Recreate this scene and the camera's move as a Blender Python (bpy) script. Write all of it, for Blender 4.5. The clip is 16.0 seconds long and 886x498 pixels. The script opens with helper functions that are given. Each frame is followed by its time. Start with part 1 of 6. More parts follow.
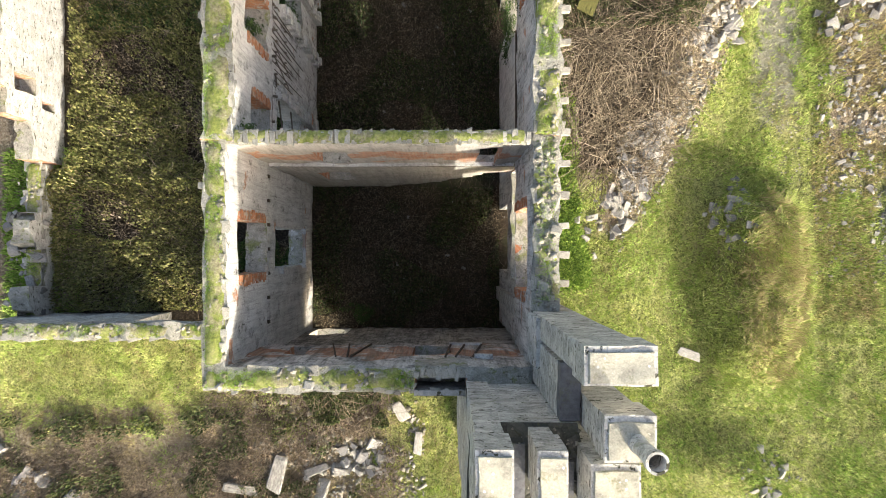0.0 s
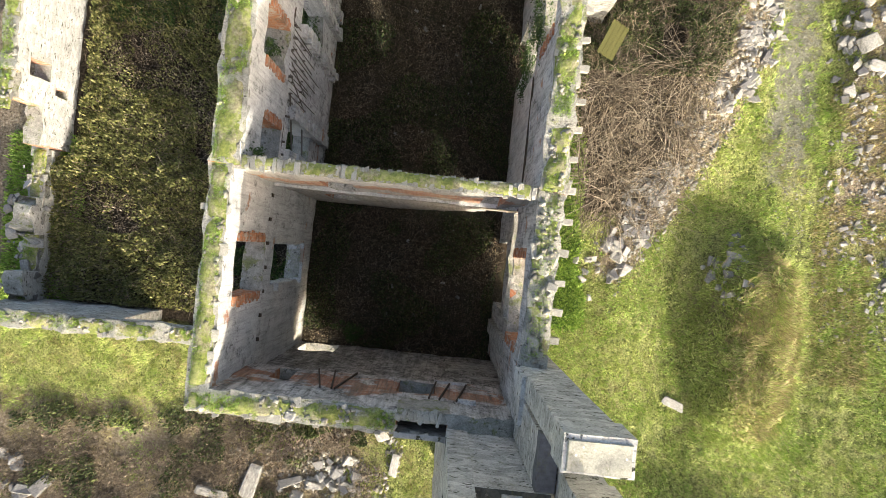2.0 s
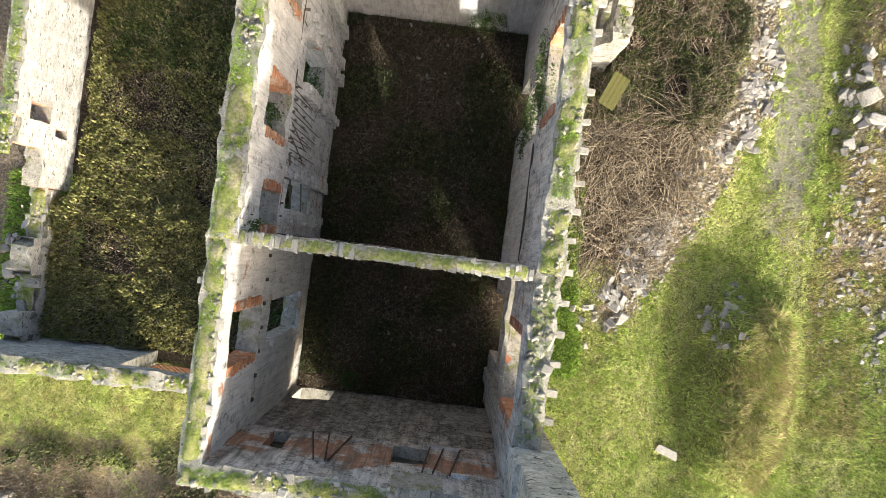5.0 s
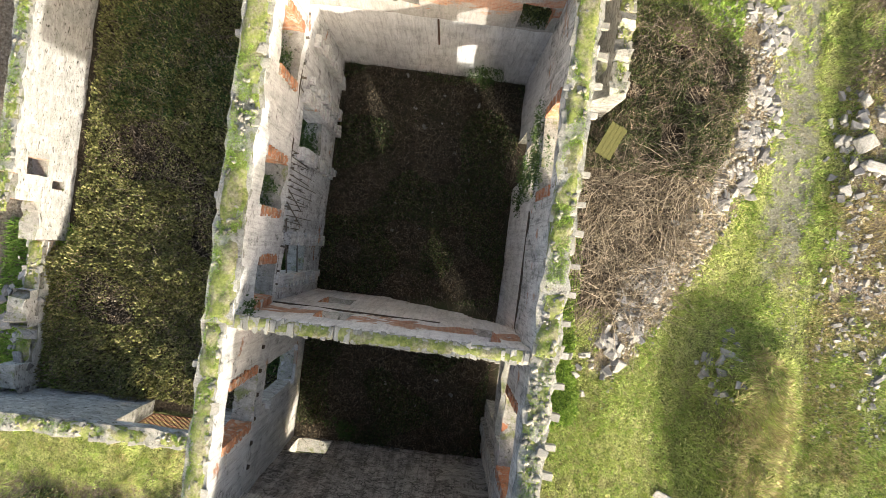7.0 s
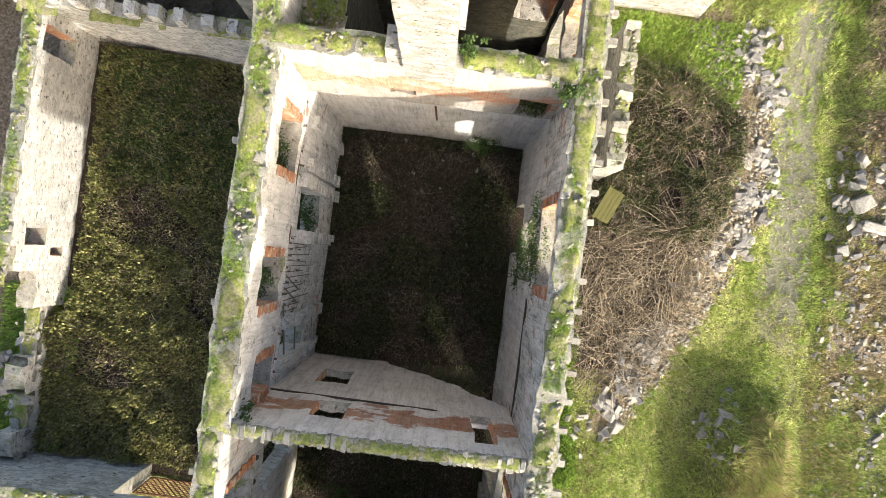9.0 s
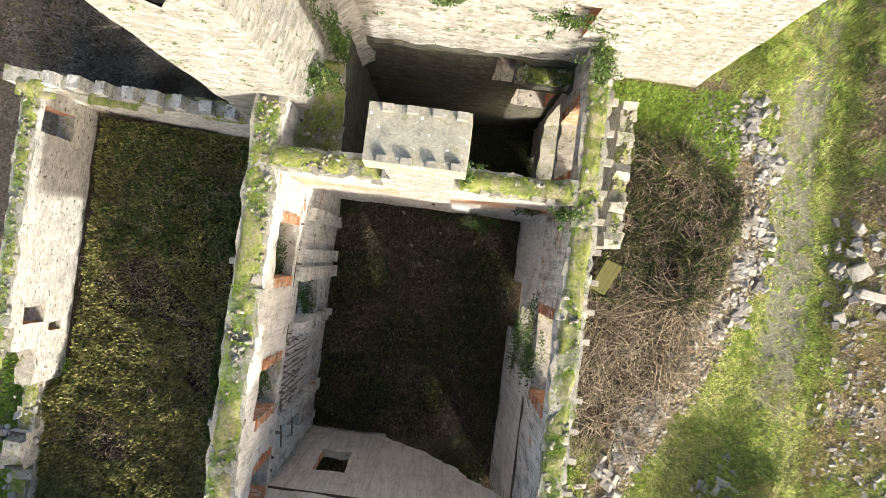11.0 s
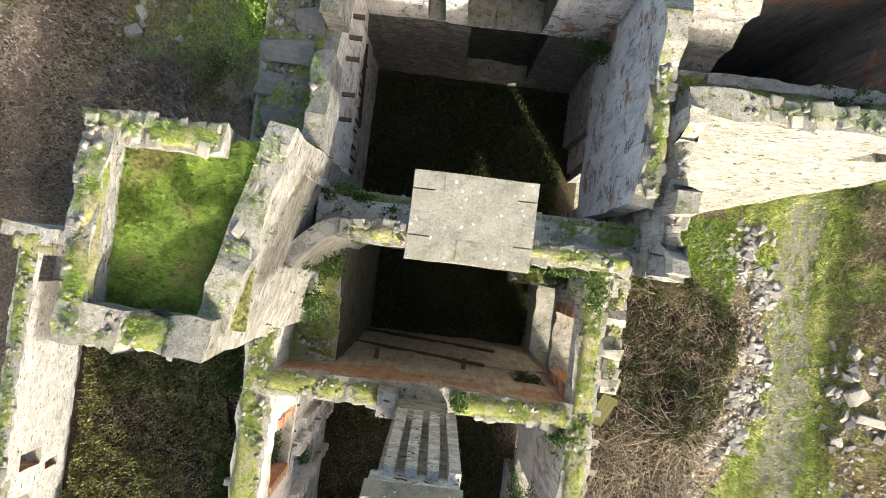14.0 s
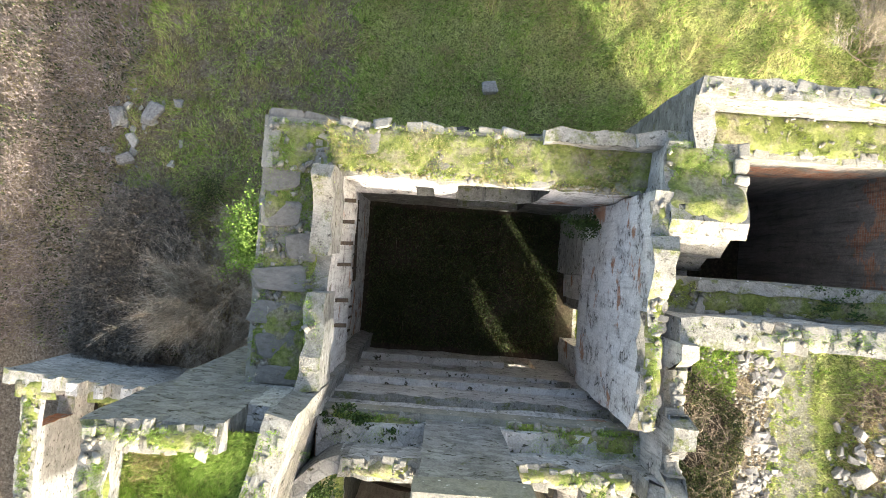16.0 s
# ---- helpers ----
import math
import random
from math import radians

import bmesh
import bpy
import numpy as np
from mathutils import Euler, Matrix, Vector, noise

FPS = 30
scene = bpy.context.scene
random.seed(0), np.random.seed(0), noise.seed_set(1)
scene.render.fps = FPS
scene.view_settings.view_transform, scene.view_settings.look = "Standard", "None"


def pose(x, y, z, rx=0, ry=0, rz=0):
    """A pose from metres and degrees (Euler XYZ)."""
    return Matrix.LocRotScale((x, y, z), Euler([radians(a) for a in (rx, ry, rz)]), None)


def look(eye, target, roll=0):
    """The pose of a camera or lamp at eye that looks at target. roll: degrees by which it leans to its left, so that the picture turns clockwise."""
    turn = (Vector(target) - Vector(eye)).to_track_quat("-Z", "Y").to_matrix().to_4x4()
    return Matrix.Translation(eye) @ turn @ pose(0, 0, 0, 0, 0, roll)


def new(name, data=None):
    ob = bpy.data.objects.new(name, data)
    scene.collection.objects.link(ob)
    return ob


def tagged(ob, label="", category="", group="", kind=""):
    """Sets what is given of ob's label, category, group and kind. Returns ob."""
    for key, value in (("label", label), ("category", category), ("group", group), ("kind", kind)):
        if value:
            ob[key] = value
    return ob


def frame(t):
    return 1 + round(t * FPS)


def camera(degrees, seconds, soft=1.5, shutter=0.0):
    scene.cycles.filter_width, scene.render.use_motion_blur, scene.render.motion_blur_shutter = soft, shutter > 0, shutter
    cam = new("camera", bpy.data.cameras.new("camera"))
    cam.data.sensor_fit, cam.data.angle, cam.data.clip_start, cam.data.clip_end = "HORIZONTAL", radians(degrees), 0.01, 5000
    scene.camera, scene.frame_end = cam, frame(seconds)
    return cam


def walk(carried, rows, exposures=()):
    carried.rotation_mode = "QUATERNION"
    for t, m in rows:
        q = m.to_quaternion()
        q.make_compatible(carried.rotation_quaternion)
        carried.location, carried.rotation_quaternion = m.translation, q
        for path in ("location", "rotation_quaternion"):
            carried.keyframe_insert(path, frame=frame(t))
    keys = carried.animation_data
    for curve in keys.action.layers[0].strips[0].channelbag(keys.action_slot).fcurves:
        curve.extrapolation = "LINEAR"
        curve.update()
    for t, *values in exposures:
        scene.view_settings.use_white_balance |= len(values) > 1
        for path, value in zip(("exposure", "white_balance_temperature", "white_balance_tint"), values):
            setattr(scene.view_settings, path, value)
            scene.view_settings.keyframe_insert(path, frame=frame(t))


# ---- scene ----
cam = camera(80.4, 16.0, soft=0.6)
METRES, EYE, TILT, LEAN, TURN = 25.0, 28.0, -90.0, 0.0, 0.0
ROWS = [
    (0.0, 0.0, 0.0, 0.0, 0.0, 0.0, -0.0),
    (0.5, 0.0003, -0.0005, 0.0124, -0.03, 0.03, -1.6),
    (1.0, -0.0001, -0.0006, 0.0265, -0.07, 0.03, -3.22),
    (1.5, -0.0004, -0.0009, 0.0405, -0.1, 0.05, -4.66),
    (2.0, -0.0006, -0.0011, 0.0542, -0.14, 0.05, -6.04),
    (2.5, -0.0005, -0.0007, 0.0663, -0.17, 0.07, -6.82),
    (3.0, -0.0013, -0.0001, 0.0794, -0.19, 0.09, -7.14),
    (3.5, -0.003, -0.0003, 0.0939, -0.21, 0.12, -7.19),
    (4.0, -0.0052, -0.0006, 0.1092, -0.23, 0.13, -7.2),
    (6.5, -0.0142, -0.0023, 0.2194, -0.32, 0.27, -7.19),
    (7.0, -0.0163, -0.0023, 0.2459, -0.33, 0.31, -7.2),
    (7.5, -0.019, -0.0027, 0.2758, -0.35, 0.36, -7.22),
    (8.0, -0.0216, -0.0031, 0.3068, -0.36, 0.43, -7.22),
    (8.5, -0.0248, -0.0035, 0.3383, -0.37, 0.5, -7.22),
    (9.0, -0.0286, -0.0039, 0.3714, -0.38, 0.55, -7.22),
    (11.5, -0.046, -0.0086, 0.5514, -0.42, 0.82, -7.23),
    (12.0, -0.0497, -0.0092, 0.5896, -0.42, 0.9, -7.25),
    (12.5, -0.0536, -0.0103, 0.6287, -0.42, 0.96, -7.24),
    (13.0, -0.058, -0.011, 0.672, -0.42, 1.0, -7.24),
    (13.5, -0.0634, -0.0125, 0.7221, -0.41, 1.06, -7.23),
    (14.0, -0.0688, -0.0141, 0.7764, -0.41, 1.14, -7.23),
    (14.5, -0.0734, -0.0158, 0.8303, -0.38, 1.22, -7.22),
    (15.0, -0.0778, -0.0176, 0.885, -0.36, 1.28, -7.16),
    (15.5, -0.0819, -0.0196, 0.9403, -0.33, 1.34, -6.11),
    (16.0, -0.0853, -0.0217, 0.9957, -0.28, 1.4, -4.31),
]
walk(cam, [(t, pose(0, 0, EYE, TILT, LEAN, TURN) @ pose(METRES * x, METRES * y, METRES * z, 90 + pitch, roll, yaw)) for t, x, y, z, yaw, pitch, roll in ROWS], [(0.0, 1.9, 6700, 6), (9.0, 1.87, 6700, 6), (12.5, 1.7, 6700, 6), (14.5, 1.9, 6700, 6), (16.0, 2.36, 6700, 6)])

# ---- light ----
SUN_AZ, SUN_EL = math.atan2(0.573, -0.8195), radians(20.5)
world = bpy.data.worlds.new("world")
scene.world = world
world.use_nodes = True
sky = world.node_tree.nodes.new("ShaderNodeTexSky")
sky.sky_type, sky.sun_disc = "NISHITA", False
sky.sun_elevation, sky.sun_rotation = SUN_EL, SUN_AZ
sky.air_density, sky.dust_density, sky.ozone_density = 0.7, 5.0, 0.2
world.node_tree.links.new(sky.outputs[0], world.node_tree.nodes["Background"].inputs[0])
world.node_tree.nodes["Background"].inputs[1].default_value = 0.13
sun = new("sun", bpy.data.lights.new("sun", "SUN"))
sun.data.energy, sun.data.angle, sun.data.color = 2.2, radians(0.6), (1.0, 0.955, 0.89)
sun.matrix_world = look((math.sin(SUN_AZ) * math.cos(SUN_EL) * 90, math.cos(SUN_AZ) * math.cos(SUN_EL) * 90, math.sin(SUN_EL) * 90), (0, 0, 0))


# ---- materials ----
class Mat:
    """A small builder for node materials in object space."""

    def __init__(self, name):
        self.m = bpy.data.materials.new(name)
        self.m.use_nodes = True
        self.t = self.m.node_tree
        self.b = self.t.nodes["Principled BSDF"]
        self.co = self.t.nodes.new("ShaderNodeTexCoord").outputs["Object"]

    def put(self, sock, v):
        if isinstance(v, bpy.types.NodeSocket):
            self.t.links.new(v, sock)
        elif isinstance(v, tuple) and len(v) == 3 and sock.type == "RGBA":
            sock.default_value = (*v, 1)
        else:
            sock.default_value = v

    def scaled(self, s, vec=None):
        n = self.t.nodes.new("ShaderNodeMapping")
        self.put(n.inputs[0], vec or self.co)
        n.inputs["Scale"].default_value = s
        return n.outputs[0]

    def noise(self, scale, detail=4, rough=0.6, vec=None):
        n = self.t.nodes.new("ShaderNodeTexNoise")
        self.put(n.inputs["Vector"], vec or self.co)
        n.inputs["Scale"].default_value, n.inputs["Detail"].default_value, n.inputs["Roughness"].default_value = scale, detail, rough
        return n.outputs["Fac"]

    def cells(self, scale, edge=False, vec=None):
        n = self.t.nodes.new("ShaderNodeTexVoronoi")
        n.feature = "DISTANCE_TO_EDGE" if edge else "F1"
        self.put(n.inputs["Vector"], vec or self.co)
        n.inputs["Scale"].default_value = scale
        return n.outputs["Distance"] if edge else n.outputs["Color"]

    def ramp(self, fac, *stops):
        n = self.t.nodes.new("ShaderNodeValToRGB")
        self.put(n.inputs[0], fac)
        e = n.color_ramp.elements
        while len(e) < len(stops):
            e.new(0.5)
        for el, (p, c) in zip(e, stops):
            el.position = p
            el.color = (*c, 1) if isinstance(c, tuple) else (c, c, c, 1)
        return n.outputs[0]

    def mix(self, fac, a, b, kind="MIX"):
        n = self.t.nodes.new("ShaderNodeMix")
        n.data_type, n.blend_type = "RGBA", kind
        self.put(n.inputs[0], fac)
        self.put(n.inputs[6], a)
        self.put(n.inputs[7], b)
        return n.outputs[2]

    def calc(self, op, a, b=0.0):
        n = self.t.nodes.new("ShaderNodeMath")
        n.operation = op
        self.put(n.inputs[0], a)
        self.put(n.inputs[1], b)
        return n.outputs[0]

    def split(self, vec=None):
        n = self.t.nodes.new("ShaderNodeSeparateXYZ")
        self.put(n.inputs[0], vec or self.co)
        return n.outputs

    def rand(self):
        return self.t.nodes.new("ShaderNodeObjectInfo").outputs["Random"]

    def island(self):
        return self.t.nodes.new("ShaderNodeNewGeometry").outputs["Random Per Island"]

    def attr(self, name):
        n = self.t.nodes.new("ShaderNodeAttribute")
        n.attribute_name = name
        return n.outputs["Fac"]

    def wallplane(self):
        """(x + y, z): runs along walls of either direction."""
        s = self.split()
        n = self.t.nodes.new("ShaderNodeCombineXYZ")
        self.put(n.inputs[0], self.calc("ADD", s[0], s[1]))
        self.put(n.inputs[1], s[2])
        return n.outputs[0]

    def brick(self, c1, c2, mortar, vec):
        n = self.t.nodes.new("ShaderNodeTexBrick")
        self.put(n.inputs["Vector"], vec)
        for k, c in (("Color1", c1), ("Color2", c2), ("Mortar", mortar)):
            self.put(n.inputs[k], c)
        n.inputs["Scale"].default_value = 1.0
        n.inputs["Brick Width"].default_value, n.inputs["Row Height"].default_value = 0.24, 0.085
        n.inputs["Mortar Size"].default_value = 0.01
        return n.outputs

    def courses(self, size=3.3):
        """Rough flat-bedded rubble: joints (1 in the joint) and a random value a stone."""
        nz = self.t.nodes.new("ShaderNodeTexNoise")
        nz.inputs["Scale"].default_value, nz.inputs["Detail"].default_value = 2.6, 4
        self.put(nz.inputs["Vector"], self.co)
        sc = self.t.nodes.new("ShaderNodeVectorMath")
        sc.operation = "SCALE"
        self.put(sc.inputs[0], nz.outputs["Color"])
        sc.inputs["Scale"].default_value = 0.16
        ad = self.t.nodes.new("ShaderNodeVectorMath")
        self.put(ad.inputs[0], self.scaled((1.0, 1.0, 2.1)))
        self.put(ad.inputs[1], sc.outputs[0])
        joint = self.ramp(self.cells(size, True, ad.outputs[0]), (0.02, 1.0), (0.11, 0.0))
        return joint, self.split(self.cells(size, False, ad.outputs[0]))[0]

    def done(self, colour, rough=0.9, height=None, dist=0.03, strength=0.6, second=None, dist2=0.01):
        self.put(self.b.inputs["Base Color"], colour)
        self.put(self.b.inputs["Roughness"], rough)
        self.b.inputs["Specular IOR Level"].default_value = 0.25
        last = None
        for h, d in ((height, dist), (second, dist2)):
            if h is None:
                continue
            n = self.t.nodes.new("ShaderNodeBump")
            n.inputs["Strength"].default_value, n.inputs["Distance"].default_value = strength, d
            self.put(n.inputs["Height"], h)
            if last is not None:
                self.put(n.inputs["Normal"], last)
            last = n.outputs[0]
        if last is not None:
            self.put(self.b.inputs["Normal"], last)
        return self.m


def stone_material(name, low, mid, high, dark=0.35, moss=0.45, joints=1.0):
    """Coursed limestone rubble with mortar joints, lichen and damp stains."""
    m = Mat(name)
    edge, each = m.courses()
    col = m.ramp(each, (0.0, low), (0.5, mid), (1.0, high))
    grain = m.noise(20, 6, 0.7)
    col = m.mix(0.34, col, m.ramp(grain, (0.36, tuple(c * 0.42 for c in mid)), (0.64, tuple(min(1, c * 1.25) for c in high))), "MIX")
    open_joint = m.calc("MULTIPLY", edge, m.ramp(m.noise(4.0, 5, 0.7), (0.47, 0.04 * joints), (0.66, 0.8 * joints)))
    col = m.mix(open_joint, col, tuple(c * 0.3 for c in mid))
    stain = m.ramp(m.noise(1.0, 6, 0.7, m.scaled((1, 1, 0.35))), (0.42, 0.0), (0.7, 1.0))
    col = m.mix(m.calc("MULTIPLY", stain, dark), col, (0.09, 0.09, 0.075))
    lich = m.ramp(m.noise(2.7, 6, 0.75), (0.58, 0.0), (0.68, 1.0))
    col = m.mix(m.calc("MULTIPLY", lich, moss), col, (0.16, 0.16, 0.045))
    holes = m.ramp(m.noise(4.5, 5, 0.65, m.scaled((1, 1, 2.4))), (0.365, 1.0), (0.405, 0.0))
    col = m.mix(holes, col, (0.06, 0.058, 0.035))
    h = m.calc("SUBTRACT", m.calc("ADD", m.calc("MULTIPLY", each, 0.5), m.noise(6, 5, 0.7)), m.calc("ADD", m.calc("MULTIPLY", edge, 0.7), m.calc("MULTIPLY", holes, 1.5)))
    return m.done(col, 0.92, h, 0.022, 0.7, grain, 0.014)


def cope_material():
    """Lichened rough stone of wall tops: grey and cream blotches, fine pits, moss in the hollows."""
    m = Mat("lichened wall-top stone")
    n, f = m.noise(3.2, 8, 0.72), m.noise(26, 6, 0.75)
    col = m.ramp(n, (0.3, (0.1, 0.095, 0.08)), (0.46, (0.27, 0.26, 0.22)), (0.6, (0.42, 0.4, 0.35)), (0.72, (0.56, 0.54, 0.49)))
    col = m.mix(0.4, col, m.ramp(f, (0.35, (0.06, 0.055, 0.045)), (0.65, (0.58, 0.56, 0.5))))
    col = m.mix(m.ramp(m.noise(5.5, 5, 0.7), (0.34, 0.9), (0.42, 0.0)), col, (0.06, 0.055, 0.04))
    col = m.mix(m.ramp(m.noise(1.7, 7, 0.75), (0.53, 0.0), (0.62, 0.8)), col, m.ramp(f, (0.3, (0.06, 0.075, 0.015)), (0.7, (0.26, 0.29, 0.08))))
    return m.done(col, 0.93, n, 0.12, 0.8, f, 0.03)


def plaster_material(name, tint, brick_amount, grime, low_stone=0.45, band=None):
    """Weathered lime plaster, fallen away in places to brick and rubble, with runs of damp."""
    m = Mat(name)
    wp = m.wallplane()
    br = m.brick((0.3, 0.11, 0.055), (0.43, 0.18, 0.09), (0.36, 0.28, 0.22), wp)
    brick_col = m.mix(m.ramp(m.noise(3.0, 5), (0.35, 0.0), (0.75, 0.7)), br[0], (0.52, 0.38, 0.28))
    base = m.ramp(m.noise(1.3, 6, 0.7), (0.3, tuple(c * 0.5 for c in tint)), (0.5, tint), (0.75, tuple(min(0.85, c * 1.25) for c in tint)))
    fine = m.noise(18, 6, 0.75)
    base = m.mix(0.5, base, m.ramp(fine, (0.33, tuple(c * 0.3 for c in tint)), (0.66, tuple(min(0.85, c * 1.15) for c in tint))))
    edge, each = m.courses()
    stone = m.mix(edge, m.ramp(each, (0.0, tuple(0.45 * c for c in tint)), (1.0, tuple(0.85 * c for c in tint))), (0.09, 0.085, 0.075))
    bare = m.ramp(m.noise(1.8, 8, 0.74), (1.0 - low_stone - 0.07, 0.0), (1.0 - low_stone + 0.03, 1.0))
    field = m.noise(0.55, 6, 0.66, m.scaled((1.0, 1.0, 1.7)))
    if band:
        z = m.split()[2]
        near = m.calc("SUBTRACT", 1.0, m.calc("DIVIDE", m.calc("ABSOLUTE", m.calc("SUBTRACT", z, band[0])), band[1]))
        field = m.calc("ADD", field, m.calc("MULTIPLY", m.calc("MAXIMUM", near, -1.0), 0.16))
    bricks = m.ramp(field, (1.0 - brick_amount - 0.03, 0.0), (1.0 - brick_amount + 0.01, 1.0))
    col = m.mix(bare, base, stone)
    col = m.mix(bricks, col, brick_col)
    runs = m.ramp(m.noise(3.2, 5, 0.65, m.scaled((1.0, 1.0, 0.12))), (0.42, 0.0), (0.72, 1.0))
    col = m.mix(m.calc("MULTIPLY", runs, grime), col, (0.075, 0.075, 0.062))
    thin = m.ramp(m.noise(11, 5, 0.7, m.scaled((1.0, 1.0, 0.07))), (0.5, 0.0), (0.66, 1.0))
    col = m.mix(m.calc("MULTIPLY", thin, min(0.55, grime * 1.2)), col, (0.06, 0.055, 0.045))
    green = m.ramp(m.noise(1.7, 6, 0.75), (0.56, 0.0), (0.7, 0.75))
    col = m.mix(m.calc("MULTIPLY", green, grime), col, (0.09, 0.1, 0.035))
    h = m.calc("SUBTRACT", 1.0, m.calc("MULTIPLY", m.calc("MAXIMUM", bare, bricks), 0.7))
    h = m.calc("SUBTRACT", h, m.calc("MULTIPLY", edge, m.calc("MULTIPLY", bare, 0.5)))
    return m.done(col, 0.9, h, 0.025, 0.7, fine, 0.01)


def brick_material():
    m = Mat("old orange brick")
    br = m.brick((0.36, 0.12, 0.05), (0.52, 0.21, 0.09), (0.38, 0.29, 0.22), m.wallplane())
    col = m.mix(m.ramp(m.noise(6, 6, 0.7), (0.4, 0.0), (0.75, 0.8)), br[0], (0.3, 0.15, 0.085))
    col = m.mix(m.ramp(m.noise(3.1, 6, 0.75), (0.52, 0.0), (0.6, 0.8)), col, (0.45, 0.42, 0.37))
    col = m.mix(m.ramp(m.noise(2.2, 6, 0.75), (0.5, 0.0), (0.7, 0.7)), col, (0.08, 0.075, 0.05))
    return m.done(col, 0.9, br[1], 0.012, 0.7, m.noise(30, 5), 0.01)


def foliage_material(name, a, b, c, gloss=0.75, through_light=0.12):
    m = Mat(name)
    col = m.ramp(m.island(), (0.0, a), (0.5, b), (1.0, c))
    col = m.mix(m.ramp(m.noise(0.5, 3), (0.35, 0.0), (0.65, 0.5)), col, tuple(0.65 * x for x in b))
    col = m.mix(m.ramp(m.noise(4.6, 4, 0.75), (0.37, 0.8), (0.5, 0.0)), col, tuple(0.36 * x for x in b))
    back = m.t.nodes.new("ShaderNodeBsdfTranslucent")
    m.put(back.inputs["Color"], col)
    both = m.t.nodes.new("ShaderNodeMixShader")
    both.inputs[0].default_value = through_light
    m.t.links.new(m.b.outputs[0], both.inputs[1])
    m.t.links.new(back.outputs[0], both.inputs[2])
    m.t.links.new(both.outputs[0], m.t.nodes["Material Output"].inputs[0])
    return m.done(col, gloss)


def ground_material():
    """Rough pasture with worn earth, dead grass and a gravelled track."""
    m = Mat("rough pasture")
    n1, n2, n3 = m.noise(0.35, 6, 0.65), m.noise(4.2, 6, 0.7), m.noise(11, 4, 0.65)
    col = m.ramp(n2, (0.38, (0.045, 0.065, 0.014)), (0.5, (0.2, 0.245, 0.055)), (0.62, (0.44, 0.45, 0.17)))
    col = m.mix(m.ramp(n1, (0.42, 0.0), (0.62, 0.5)), col, (0.31, 0.26, 0.13))
    col = m.mix(0.5, col, m.ramp(n3, (0.4, (0.035, 0.045, 0.01)), (0.6, (0.52, 0.53, 0.2))), "MIX")
    earth = m.ramp(m.noise(7, 7, 0.8), (0.34, (0.07, 0.05, 0.03)), (0.52, (0.25, 0.2, 0.14)), (0.68, (0.45, 0.39, 0.3)))
    gravel = m.ramp(m.noise(26, 4, 0.8), (0.36, (0.09, 0.088, 0.07)), (0.64, (0.4, 0.385, 0.33)))
    rag = m.calc("MULTIPLY", m.calc("SUBTRACT", m.noise(1.6, 8, 0.78), 0.5), 2.0)
    se = m.ramp(m.calc("ADD", m.attr("earth"), rag), (0.4, 0.0), (0.65, 1.0))
    sg = m.ramp(m.calc("ADD", m.attr("gravel"), rag), (0.4, 0.0), (0.9, 0.85))
    col = m.mix(se, col, earth)
    col = m.mix(sg, col, gravel)
    # Leaf litter under brambles, darkened further for the shade between the canes.
    sl = m.ramp(m.calc("ADD", m.attr("litter"), m.calc("MULTIPLY", rag, 0.5)), (0.4, 0.0), (0.7, 1.0))
    col = m.mix(sl, col, m.ramp(m.noise(9, 6, 0.75), (0.34, (0.018, 0.014, 0.009)), (0.52, (0.05, 0.038, 0.024)), (0.7, (0.13, 0.1, 0.065))))
    return m.done(col, 0.95, n3, 0.16, 0.9, n2, 0.3)


def cement_material(name="weathered cement", lift=1.0):
    """Weathered cement and flagstone with lichen spots."""
    m = Mat(name)
    n, f = m.noise(1.6, 7, 0.72), m.noise(24, 6, 0.75)
    col = m.ramp(n, (0.32, (0.09, 0.088, 0.07)), (0.5, tuple(lift * c for c in (0.26, 0.25, 0.2))), (0.7, tuple(lift * c for c in (0.42, 0.39, 0.31))))
    col = m.mix(0.4, col, m.ramp(f, (0.3, (0.1, 0.1, 0.085)), (0.7, (0.5, 0.48, 0.41))))
    col = m.mix(m.ramp(m.noise(9, 4, 0.6), (0.66, 0.0), (0.7, 0.8)), col, (0.6, 0.59, 0.54))
    col = m.mix(m.ramp(m.noise(2.8, 6, 0.75), (0.56, 0.0), (0.68, 0.7)), col, (0.15, 0.15, 0.05))
    dots = m.t.nodes.new("ShaderNodeTexVoronoi")
    m.put(dots.inputs["Vector"], m.co)
    dots.inputs["Scale"].default_value = 4.5
    col = m.mix(m.ramp(dots.outputs["Distance"], (0.1, 0.9), (0.14, 0.0)), col, (0.72, 0.71, 0.67))
    return m.done(col, 0.93, f, 0.02, 0.7, n, 0.05)


def soil_material():
    m = Mat("damp leaf litter")
    n = m.noise(9, 7, 0.75)
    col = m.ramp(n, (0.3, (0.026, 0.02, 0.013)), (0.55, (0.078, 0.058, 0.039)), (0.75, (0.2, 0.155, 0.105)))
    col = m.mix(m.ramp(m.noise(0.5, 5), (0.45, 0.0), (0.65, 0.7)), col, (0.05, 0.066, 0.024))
    return m.done(col, 0.95, n, 0.06, 0.8)


def rock_material(name, a, b):
    m = Mat(name)
    n = m.noise(7, 6, 0.7)
    col = m.ramp(m.rand(), (0.0, a), (1.0, b))
    col = m.mix(0.5, col, m.ramp(n, (0.3, tuple(c * 0.4 for c in a)), (0.7, tuple(min(1, c * 1.2) for c in b))))
    col = m.mix(m.ramp(m.noise(2.4, 5, 0.7), (0.55, 0.0), (0.7, 0.6)), col, (0.12, 0.12, 0.05))
    return m.done(col, 0.9, n, 0.03, 0.7)


